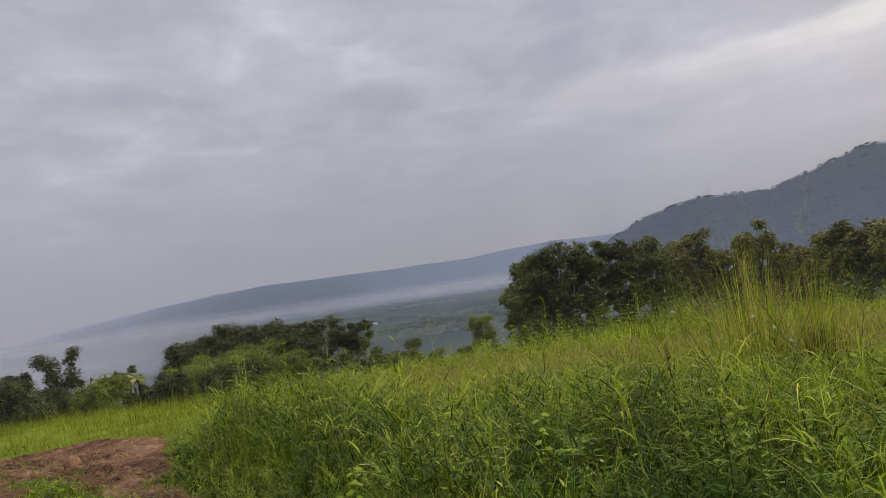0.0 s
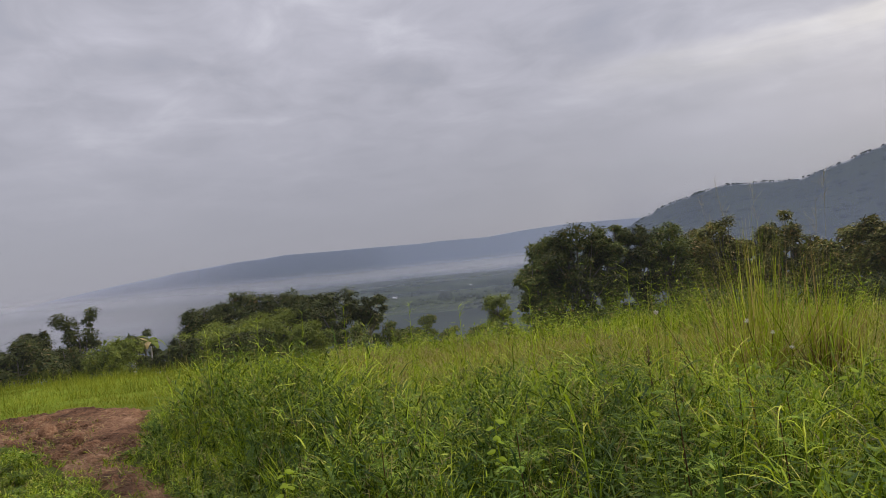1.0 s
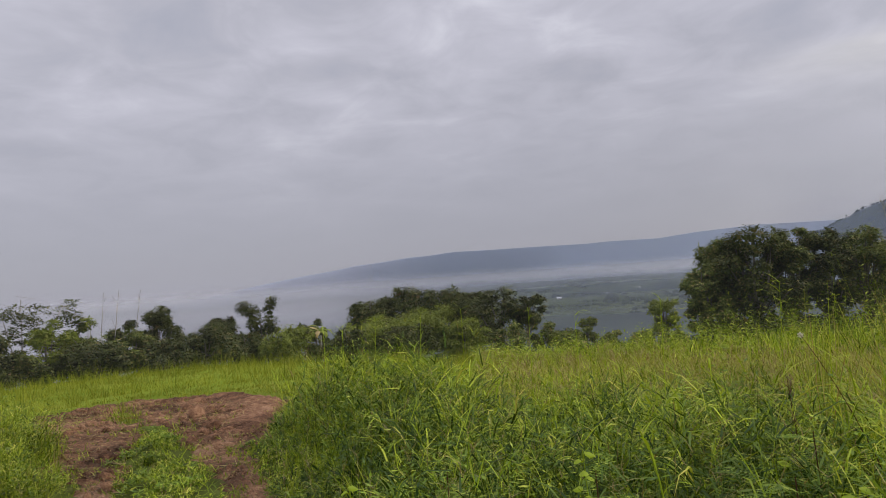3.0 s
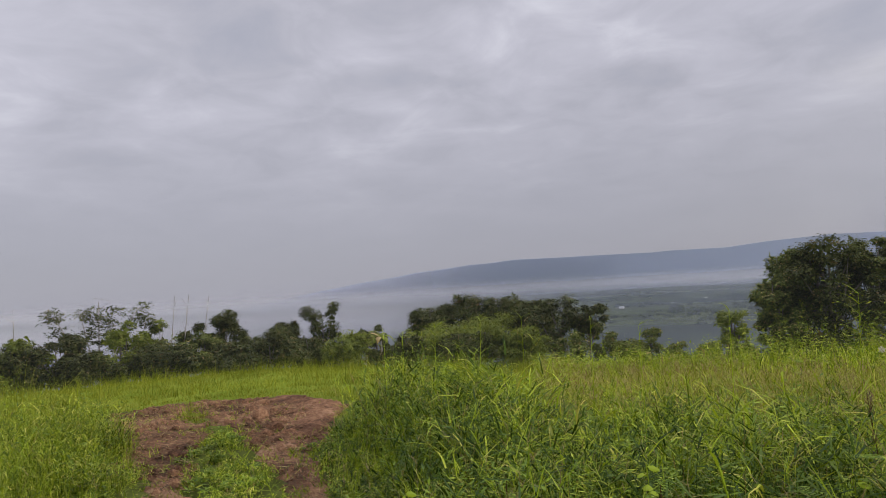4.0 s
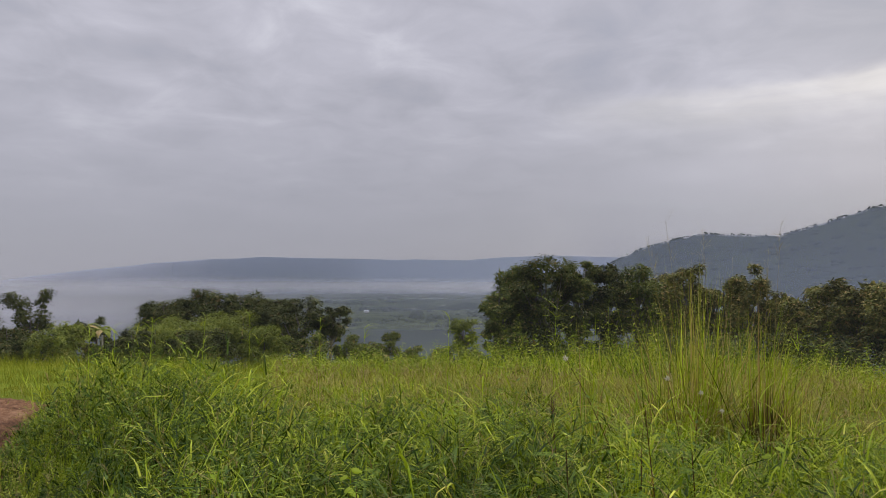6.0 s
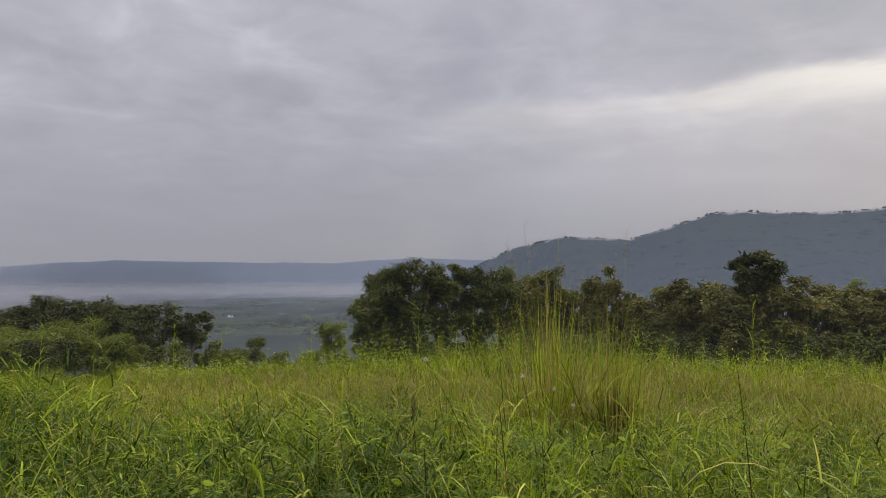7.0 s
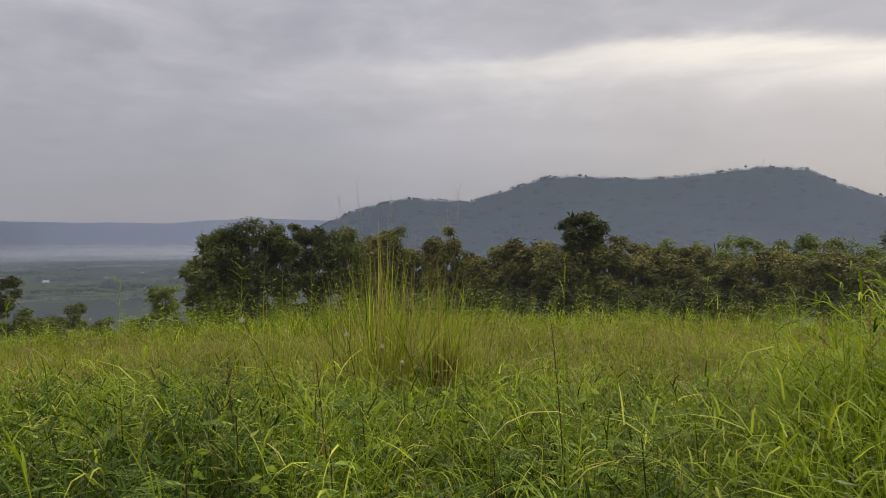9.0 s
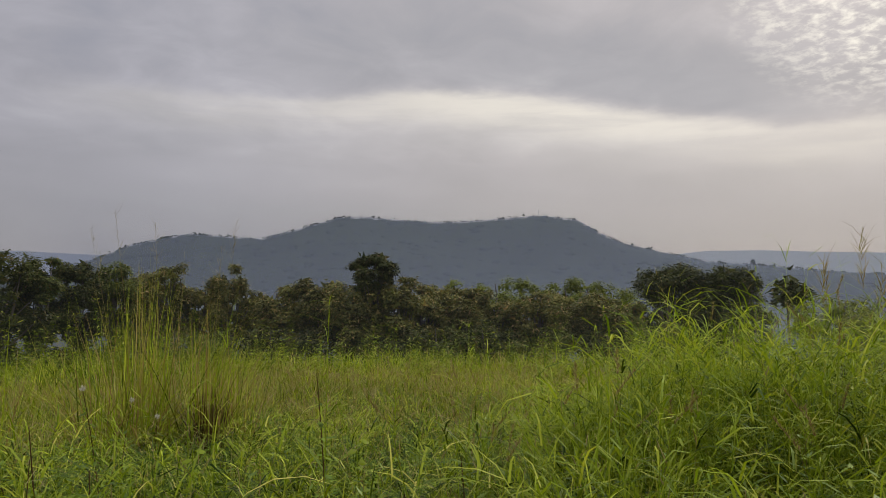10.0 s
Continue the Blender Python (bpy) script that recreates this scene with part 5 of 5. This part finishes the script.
def panicles(name, seed, n, r0, r1, kinds, tall, mat, label, a0=-56, a1=76, arms=7, arm=0.10, thick=0.0035):
    """Flowering grass: a thin stalk with fine side arms near its top."""
    rng = np.random.default_rng(seed)
    p, _, size = scatter(rng, n, r0, r1, a0, a1)
    h, kind = cover(p[:, 0], p[:, 1])
    keep = np.isin(kind, kinds)
    p, h = p[keep], (h * size)[keep] * rng.uniform(tall[0], tall[1], keep.sum())
    n = len(p)
    az, lean, bend = rng.uniform(0, 2 * np.pi, n), rng.uniform(0, 0.3, n), rng.uniform(0, 0.6, n)
    sv, sf = blades(rng, p, h, np.full(n, thick), lean, bend, 4, az)
    # arms leave the upper third
    k = rng.uniform(0.62, 1.0, (n, arms))
    th = lean[:, None] + bend[:, None] * k / 2
    q = p[:, None] + np.stack([np.sin(th) * np.cos(az)[:, None], np.sin(th) * np.sin(az)[:, None], np.cos(th)], -1) * (h[:, None] * k)[..., None]
    q = q.reshape(-1, 3)
    m = len(q)
    av, af = blades(rng, q, arm * rng.uniform(0.5, 1.3, m), np.full(m, thick * 1.5), rng.uniform(0.4, 1.3, m), rng.uniform(0, 0.8, m), 2)
    v, f = join([(sv, sf), (av, af)])
    return stuff(name, v, f, mat, label)


panicles("seeding_grass", 51, 5200, 8.0, 26.0, [2], (0.95, 1.45), SEED, "brownish seed heads standing over the meadow", arm=0.16, thick=0.006)
panicles("seeding_grass_near", 52, 1500, 3.0, 10.0, [0, 1], (0.85, 1.2), SEED, "fine brown seed heads over tall grass", arm=0.12, thick=0.003)
panicles("plumed_grass", 53, 700, 3.5, 11.0, [0, 1], (0.95, 1.25), GRASS_LIME, "green plumes with drooping side spikes", arms=9, arm=0.22, thick=0.004)

panicles("meadow_plumes", 54, 1500, 9.0, 22.0, [2, 4], (1.1, 2.3), GRASS_LIME, "green flowering stems rising over the meadow", a0=-14, arms=7, arm=0.17, thick=0.0055)
culm_grass("leafy_grass_mound", 67, 3200, 3.0, 8.5, [1], GRASS_LIME, "bright leafy grass crowding a low mound", 0.28, 0.0088, 7, 3, (0.75, 1.15), a0=48)

def seedlings():
    """Small tufts sprouting here and there on the bare soil."""
    rng = np.random.default_rng(81)
    n = 2000
    s, l = rng.uniform(-2, 9.5, n), rng.uniform(-3.6, 1.2, n)
    x, y = -3.8 - 0.5 * s + 0.866 * l, 7.4 + 0.866 * s + 0.5 * l
    b = bare(x, y)
    keep = (b > -0.05) & (rng.uniform(0, 1, n) < np.where(b < 0.2, 0.8, 0.16))
    x, y = np.repeat(x[keep], 9) + rng.normal(0, 0.03, 9 * keep.sum()), np.repeat(y[keep], 9) + rng.normal(0, 0.03, 9 * keep.sum())
    q = np.stack([x, y, land(x, y) - 0.01], 1)
    m = len(q)
    v, f = blades(rng, q, rng.uniform(0.05, 0.16, m), rng.uniform(0.006, 0.012, m), rng.uniform(0.1, 0.9, m), rng.uniform(0.3, 1.6, m), 3)
    stuff("seedlings", v, f, WEED_PALE, "small green tufts sprouting on bare soil")


seedlings()


def trodden_grass():
    """Short grass on the open ground about the standing place."""
    rng = np.random.default_rng(82)
    n = 1800
    r, a = 13 * np.sqrt(rng.uniform(0, 1, n)), rng.uniform(0, 2 * np.pi, n)
    x, y = 1 + r * np.sin(a), 1 + r * np.cos(a)
    deg = np.degrees(np.arctan2(x - 1.15, y - 1.15))
    keep = (bare(x, y) < 0) & ((np.hypot(x - 1, y - 1) < 2.2) | (deg < -56) | (deg > 76))
    k = 6
    x, y = np.repeat(x[keep], k) + rng.normal(0, 0.06, k * keep.sum()), np.repeat(y[keep], k) + rng.normal(0, 0.06, k * keep.sum())
    q = np.stack([x, y, ground_height(x, y, np.hypot(x - 1, y - 1), 0.0) - 0.01], 1)
    m = len(q)
    v, f = blades(rng, q, rng.uniform(0.08, 0.32, m), rng.uniform(0.008, 0.016, m), rng.uniform(0.1, 0.9, m), rng.uniform(0.3, 1.6, m), 2)
    stuff("trodden_grass", v, f, GRASS, "short trodden grass about the cart track")


trodden_grass()

# ---------------------------------------------------------------- single plants
def tussock(x, y, h, n, spread, label, dead=0):
    rng = np.random.default_rng(next(SEEDS))
    t = thing("grass_tussock", pose(x, y, float(land(x, y)) - 0.02), label, "grass tussock")
    # arching leaves round the foot, thin upright culms among them
    culm = rng.uniform(size=n) < 0.45
    a, r = rng.uniform(0, 2 * np.pi, n), spread * np.sqrt(rng.uniform(0, 1, n))
    base = np.stack([r * np.cos(a), r * np.sin(a), 0 * r], 1)
    H = h * np.where(culm, rng.uniform(0.6, 1.06, n), rng.uniform(0.30, 0.75, n))
    W = np.where(culm, rng.uniform(0.008, 0.013, n), rng.uniform(0.011, 0.019, n))
    lean = np.where(culm, rng.normal(0.20, 0.20, n), rng.uniform(0.0, 0.6, n))
    bend = np.where(culm, rng.uniform(-0.25, 0.45, n), rng.uniform(0.2, 2.0, n))
    part_np("grass", t, *blades(rng, base, H, W, lean, bend, 6, a + rng.normal(0, 0.6, n)), [TUSSOCK, STRAW, GRASS_LIME, GRASS], index=np.repeat(rng.choice(4, n, p=[0.46, 0.20, 0.14, 0.20]), 6))
    if dead:
        a, r = rng.uniform(0, 2 * np.pi, dead), 0.17 * np.sqrt(rng.uniform(0, 1, dead))
        base = np.stack([r * np.cos(a) - 0.02, r * np.sin(a) - 0.36, 0 * r], 1)
        part_np("dead_base", t, *blades(rng, base, h * rng.uniform(0.16, 0.52, dead), rng.uniform(0.010, 0.022, dead), rng.normal(0.02, 0.10, dead), rng.uniform(-0.3, 1.6, dead) ** 3 * 0.4, 5, a), [DEAD, STRAW, GRASS], "dark brown dead leaves round the foot", index=np.repeat(rng.choice(3, dead, p=[0.66, 0.10, 0.24]), 5))


TUFT = "tall yellow-green grass tussock with thin upright stems"
tussock(4.75, 9.5, 2.0, 190, 0.32, "tall yellow-green grass tussock with a brown dead base", 230)
tussock(4.15, 9.75, 2.35, 250, 0.36, "broad yellow-green grass tussock with straw-coloured stems")
tussock(4.5, 10.3, 2.15, 120, 0.42, TUFT)
tussock(5.45, 10.1, 1.5, 130, 0.34, TUFT)
tussock(3.75, 9.5, 1.8, 110, 0.3, TUFT)
tussock(5.05, 9.15, 1.15, 130, 0.3, TUFT)
tussock(2.66, 8.6, 1.65, 110, 0.13, "small upright tuft of bright green grass")


def plume_weed(x, y, h, arm, tiers, mat, label, group=""):
    """A tall upright weed whose side arms rise from the stalk and droop at the ends, each arm a part."""
    rng = np.random.default_rng(next(SEEDS))
    t = thing("plumed_weed", pose(x, y, float(land(x, y)) - 0.02), label, "weed", group)
    lx, ly = rng.normal(0, 0.04, 2)
    part_np("stalk", t, *tube([(0, 0, 0), (lx * 0.5, ly * 0.2, h * 0.5), (lx, ly, h)], [0.0006 * y, 0.00048 * y, 0.00022 * y], 5), mat)
    for k in range(tiers + 2):
        s = 1.0 - 0.34 * k / (tiers + 2)
        for j in range(2 if k else 3):
            a = rng.uniform(0, 2 * np.pi)
            b = np.array([[lx * s, ly * s, h * s]])
            part_np("arm", t, *blades(rng, b, np.array([arm * rng.uniform(0.6, 1.2)]), np.array([0.0008 * y]), np.array([rng.uniform(0.6, 1.1)]), np.array([rng.uniform(0.5, 1.4)]), 6, np.array([a])), mat)
    for k in range(4):
        s = rng.uniform(0.25, 0.55)
        part_np("leaf", t, *blades(rng, np.array([[lx * s, ly * s, h * s]]), np.array([0.3]), np.array([0.012]), np.array([0.5]), np.array([1.6]), 5), GRASS)


for wx, wy, wh, wa, wt, lab in [(3.47, 4.61, 1.72, 0.24, 4, "tall weed with drooping green side arms"), (3.6, 3.7, 1.62, 0.18, 3, "tall forked weed with bare green arms"), (2.3, 8.7, 1.72, 0.26, 4, "tall weed with drooping green side arms"),
                                (-2.4, 9.8, 1.55, 0.28, 3, "tall weed with drooping green side arms"), (-1.9, 10.1, 1.6, 0.28, 3, "tall weed with drooping green side arms"), (-3.2, 10.6, 1.5, 0.26, 3, "tall weed with drooping green side arms"),
                                (-1.2, 9.9, 1.62, 0.30, 3, "tall weed with drooping green side arms"), (-2.9, 9.4, 1.45, 0.24, 3, "tall weed with drooping green side arms"), (0.4, 8.2, 1.5, 0.22, 3, "tall weed with drooping green side arms"),
                                (1.2, 9.0, 1.6, 0.24, 3, "tall weed with drooping green side arms"), (5.6, 6.9, 1.5, 0.2, 3, "tall forked weed with bare green arms"), (-0.3, 9.6, 1.55, 0.26, 3, "tall weed with drooping green side arms")]:
    plume_weed(wx, wy, wh, wa, wt, GRASS_LIME, lab, "plumed weeds")


def wisp(x, y, h, lean, label):
    """A hair-thin stalk with a wide open panicle."""
    rng = np.random.default_rng(next(SEEDS))
    t = thing("wispy_grass", pose(x, y, float(land(x, y)) - 0.02), label, "grass", "wispy panicles")
    part_np("stalk", t, *tube([(0, 0, 0), (lean * 0.3, 0, h * 0.5), (lean, 0, h)], [0.003, 0.002, 0.001], 4), SEED)
    n = 26
    s = rng.uniform(0.80, 1.0, n)
    base = np.stack([lean * s ** 2, 0 * s, h * s], 1)
    part_np("panicle", t, *blades(rng, base, rng.uniform(0.1, 0.3, n), np.full(n, 0.0025), rng.uniform(0.5, 1.5, n), rng.uniform(-0.5, 0.5, n), 3), SEED, "open brownish panicle")


for wx, wy, wh, wl in [(4.2, 10.0, 2.85, -0.25), (4.4, 9.7, 2.7, -0.1), (4.0, 9.8, 2.6, -0.35), (5.2, 9.9, 2.8, 0.15), (4.9, 9.5, 2.45, 0.1)]:
    wisp(wx, wy, wh, wl, "hair-thin grass stalk with an open brown panicle")


def pinnate_weed(x, y, h, count, label):
    """A low weed with fern-like leaves: rows of small leaflets along arching ribs, each leaf a part."""
    rng = np.random.default_rng(next(SEEDS))
    t = thing("fern_weed", pose(x, y, float(land(x, y)) - 0.02), label, "weed", "fern-leaved weeds")
    part_np("stalk", t, *tube([(0, 0, 0), (0.03, 0.02, h * 0.5), (0.02, 0.06, h)], [0.006, 0.005, 0.003], 5), DEAD)
    for i in range(count):
        a, z0 = rng.uniform(0, 2 * np.pi), h * rng.uniform(0.55, 1.0)
        L, m = rng.uniform(0.2, 0.34), 18
        s = np.linspace(0.1, 1, m)
        th = 0.9 + 0.9 * s
        r, z = np.cumsum(np.sin(th)) * L / m, z0 + np.cumsum(np.cos(th)) * L / m
        mid = np.stack([r * np.cos(a), r * np.sin(a), z], 1)
        sd = np.array([-math.sin(a), math.cos(a), -0.15])
        fw = np.array([math.cos(a), math.sin(a), 0.0]) * 0.35
        pos = np.repeat(mid, 2, 0)
        spin = np.tile(np.stack([sd + fw, -sd + fw]), (m, 1))
        W = np.repeat(0.045 * np.sin(np.pi * (0.15 + 0.8 * s)) + 0.008, 2)
        lv, lf = leaves(rng, pos, np.tile([[0.1, 0.0, 1.0]], (2 * m, 1)), W, np.full(2 * m, 0.011), spin)
        rib = blades(rng, np.array([[0.0, 0.0, z0]]), np.array([L]), np.array([0.004]), np.array([0.95]), np.array([0.8]), 5, np.array([a]))
        part_np("leaf", t, *join([(lv, lf), rib]), WEED)


for wx, wy, wh, wc in [(1.55, 4.3, 0.92, 8), (2.2, 4.6, 0.85, 7), (2.9, 4.3, 0.8, 7), (3.6, 4.1, 0.85, 6), (0.7, 4.9, 0.8, 7), (1.9, 5.6, 0.85, 6), (-0.2, 5.2, 0.75, 6), (4.4, 4.6, 0.8, 6), (2.6, 5.4, 0.9, 6)]:
    pinnate_weed(wx, wy, wh, wc, "green weed with fern-like rows of leaflets")


def heart_weed(x, y, h, label):
    rng = np.random.default_rng(next(SEEDS))
    t = thing("broadleaf_weed", pose(x, y, float(land(x, y)) - 0.02), label, "weed", "broad-leaved weeds")
    part_np("stalk", t, *tube([(0, 0, 0), (0.02, 0.0, h * 0.5), (0.0, 0.03, h)], [0.006, 0.005, 0.003], 5), GRASS_LIME)
    for i in range(7):
        a, s = i * 2.4, 1.0 - 0.07 * i
        c, sn = math.cos(a), math.sin(a)
        q = np.linspace(0, 2 * np.pi, 11)[:-1]
        u = 0.034 * (1.0 - np.cos(q)) + 0.01
        v = 0.031 * np.sin(q) * (1.15 - 0.35 * (1 - np.cos(q)) / 2)
        z = h * s - 0.25 * u - 0.5 * np.abs(v)
        V = np.stack([u * c - v * sn, u * sn + v * c, z], 1)
        V = np.concatenate([V, [[0.04 * c, 0.04 * sn, h * s + 0.004]]])
        part_np("leaf", t, V, [(k, (k + 1) % 10, 10) for k in range(10)], GRASS_LIME, smooth=True)


for wx, wy, wh in [(1.68, 5.5, 0.72), (2.0, 5.2, 0.66), (3.4, 6.1, 0.8), (-0.9, 5.4, 0.6), (0.6, 5.6, 0.75), (4.2, 5.4, 0.85)]:
    heart_weed(wx, wy, wh, "pale green weed with heart-shaped leaves")


def flower_stalk(x, y, lean_to, h, label, head=True, leaf_pairs=7):
    """A dark stalk with small leaves and a fluffy head."""
    rng = np.random.default_rng(next(SEEDS))
    t = thing("flower_stalk", pose(x, y, float(land(x, y)) - 0.02), label, "wild flower")
    top = np.array([lean_to[0], lean_to[1], h])
    s = np.linspace(0, 1, 7)
    path = s[:, None] * top + np.stack([0 * s, 0 * s, 0.12 * np.sin(np.pi * s)], 1)
    part_np("stalk", t, *tube(path, np.linspace(0.005, 0.002, 7), 5), DEAD)
    for k in range(leaf_pairs):
        q = 0.35 + 0.55 * k / leaf_pairs
        p = np.array([[np.interp(q, s, path[:, i]) for i in range(3)]] * 2)
        part_np("leaf", t, *leaves(rng, p, np.array([[0.2, 0, 1.0], [-0.2, 0, 1.0]]), np.full(2, 0.09), np.full(2, 0.03), rng.normal(size=(2, 3))), WEED)
    if head:
        d = rng.normal(size=(60, 3))
        d /= np.linalg.norm(d, axis=1)[:, None]
        part_np("flower_head", t, *leaves(rng, top + d * 0.004, rng.normal(size=(60, 3)), np.full(60, 0.021), np.full(60, 0.007), d), FLOWER, "off-white fluffy seed head")


for fx, fy, lx, ly, fh, lab in [(2.62, 6.4, -0.55, 0.1, 1.35, "dark leaning stalk with a white fluffy head"), (3.0, 6.5, -0.15, 0.1, 1.2, "dark upright stalk with a white fluffy head"),
                                (2.35, 5.6, 0.05, 0.1, 0.95, "brown weed stalk with small leaves"), (3.7, 4.9, -0.08, 0.05, 1.35, "brown weed stalk with small leaves"),
                                (3.3, 7.4, 0.1, 0.0, 1.0, "dark upright stalk with a white fluffy head"), (3.65, 7.6, 0.05, 0.1, 0.8, "dark upright stalk with a white fluffy head")]:
    flower_stalk(fx, fy, (lx, ly), fh, lab, head="white" in lab)


def spike_weed(x, y, h, label):
    """A dry upright weed whose upper half is set with short close bristling leaves, each a part of one spike."""
    rng = np.random.default_rng(next(SEEDS))
    t = thing("dry_spike_weed", pose(x, y, float(land(x, y)) - 0.02), label, "weed")
    part_np("stalk", t, *tube([(0, 0, 0), (0.02, 0, h * 0.5), (-0.02, 0.02, h)], [0.005, 0.004, 0.002], 5), DEAD)
    n = 110
    z = h * rng.uniform(0.55, 1.0, n)
    part_np("spike", t, *blades(rng, np.stack([0 * z - 0.01, 0 * z, z], 1), rng.uniform(0.025, 0.07, n), np.full(n, 0.006), rng.uniform(0.6, 1.2, n), rng.uniform(-0.3, 0.4, n), 2), DEAD, "dark brown bristling spike")


def yellow_stalk(x, y, h, label):
    """A brown stalk with a run of yellowed leaflets on one side."""
    rng = np.random.default_rng(next(SEEDS))
    t = thing("yellowed_weed", pose(x, y, float(land(x, y)) - 0.02), label, "weed")
    part_np("stalk", t, *tube([(0.05, 0, 0), (0.02, 0, h * 0.5), (-0.03, 0.02, h)], [0.006, 0.005, 0.002], 5), DEAD)
    n = 34
    z = h * rng.uniform(0.42, 0.66, n)
    part_np("yellow_leaves", t, *blades(rng, np.stack([0.01 + 0 * z, 0 * z, z], 1), rng.uniform(0.03, 0.06, n), np.full(n, 0.010), rng.uniform(0.2, 0.8, n), rng.uniform(0.2, 0.8, n), 2, rng.normal(3.1, 0.6, n)), YELLOW, "bright yellow withered leaflets")


spike_weed(2.0, 6.6, 1.05, "dark dry weed with a bristling brown spike")
yellow_stalk(2.38, 5.45, 1.15, "brown stalk with a run of yellowed leaflets")


def bent_stalk(x, y, h, tip, label):
    """A stout green stalk that nods over at the top, with a long leaf at each joint."""
    rng = np.random.default_rng(next(SEEDS))
    t = thing("bent_grass_stalk", pose(x, y, float(land(x, y)) - 0.02), label, "grass")
    s = np.linspace(0, 1, 9)
    path = np.stack([tip * s ** 4, 0.03 * s, h * (s - 0.05 * s ** 6)], 1)
    part_np("stalk", t, *tube(path, np.linspace(0.0085, 0.003, 9), 6), GRASS_LIME, smooth=True)
    for k, q in enumerate([0.45, 0.58, 0.70, 0.80, 0.88, 0.95]):
        b = np.array([[np.interp(q, s, path[:, i]) for i in range(3)]])
        part_np("leaf", t, *blades(rng, b, np.array([rng.uniform(0.16, 0.30)]), np.array([0.012]), np.array([0.5]), np.array([1.3]), 5, np.array([k * 2.6 + 0.3])), GRASS_LIME)


bent_stalk(1.07, 4.42, 1.18, -0.11, "stout bright green grass stalk nodding at its top")


def plume_reed(x, y, h, label):
    rng = np.random.default_rng(next(SEEDS))
    t = thing("reed_stalk", pose(x, y, float(land(x, y)) - 0.02), label, "reed", "tall reeds")
    part_np("stalk", t, *blades(rng, np.zeros((1, 3)), np.array([h]), np.array([0.012]), np.array([0.04]), np.array([0.15]), 6), GRASS_LIME)
    n = 26
    base = np.stack([rng.normal(0, 0.012, n), rng.normal(0, 0.012, n), h * rng.uniform(0.72, 0.97, n)], 1)
    part_np("plume", t, *blades(rng, base, rng.uniform(0.12, 0.3, n), np.full(n, 0.006), rng.uniform(0.1, 0.5, n), rng.uniform(0.2, 1.2, n), 3), SEED, "thin grey-brown plume")


for rx_, ry_, rh_ in [(8.0, 4.0, 1.6), (8.3, 3.8, 1.9), (8.6, 3.65, 1.7), (8.8, 3.5, 1.85), (9.0, 3.4, 1.75), (9.1, 3.9, 1.9)]:
    plume_reed(rx_, ry_, rh_, "tall thin reed stalk with a feathery plume")


def foxtail(x, y, h, label):
    rng = np.random.default_rng(next(SEEDS))
    t = thing("foxtail_grass", pose(x, y, float(ground_height(np.array(x), np.array(y), np.array(5.0), 0.0)) - 0.01), label, "foxtail", "foxtail grasses")
    lx, ly = rng.normal(0, 0.12), rng.normal(0, 0.12)
    part_np("stalk", t, *tube([(0, 0, 0), (lx * 0.4, ly * 0.4, h * 0.55), (lx, ly, h)], [0.0035, 0.003, 0.002], 4), GRASS_LIME)
    n = 70
    s = rng.uniform(0, 1, n)
    base = np.stack([lx + lx * s * 0.5, ly + ly * s * 0.5, h + s * 0.13], 1)
    part_np("seed_head", t, *blades(rng, base, np.full(n, 0.024), np.full(n, 0.005), rng.uniform(0.3, 0.9, n), np.full(n, 0.2), 1), SEED, "straw-coloured bristly seed head")


frng = np.random.default_rng(77)
for i in range(46):
    fa, fr = radians(frng.uniform(40, 78)), frng.uniform(3.2, 6.5)
    fx, fy = 1.5 + fr * math.sin(fa), 1.5 + fr * math.cos(fa)
    foxtail(fx, fy, float(cover(np.array(fx), np.array(fy))[0]) * frng.uniform(0.85, 1.1), "green stalk with a straw-coloured foxtail seed head")
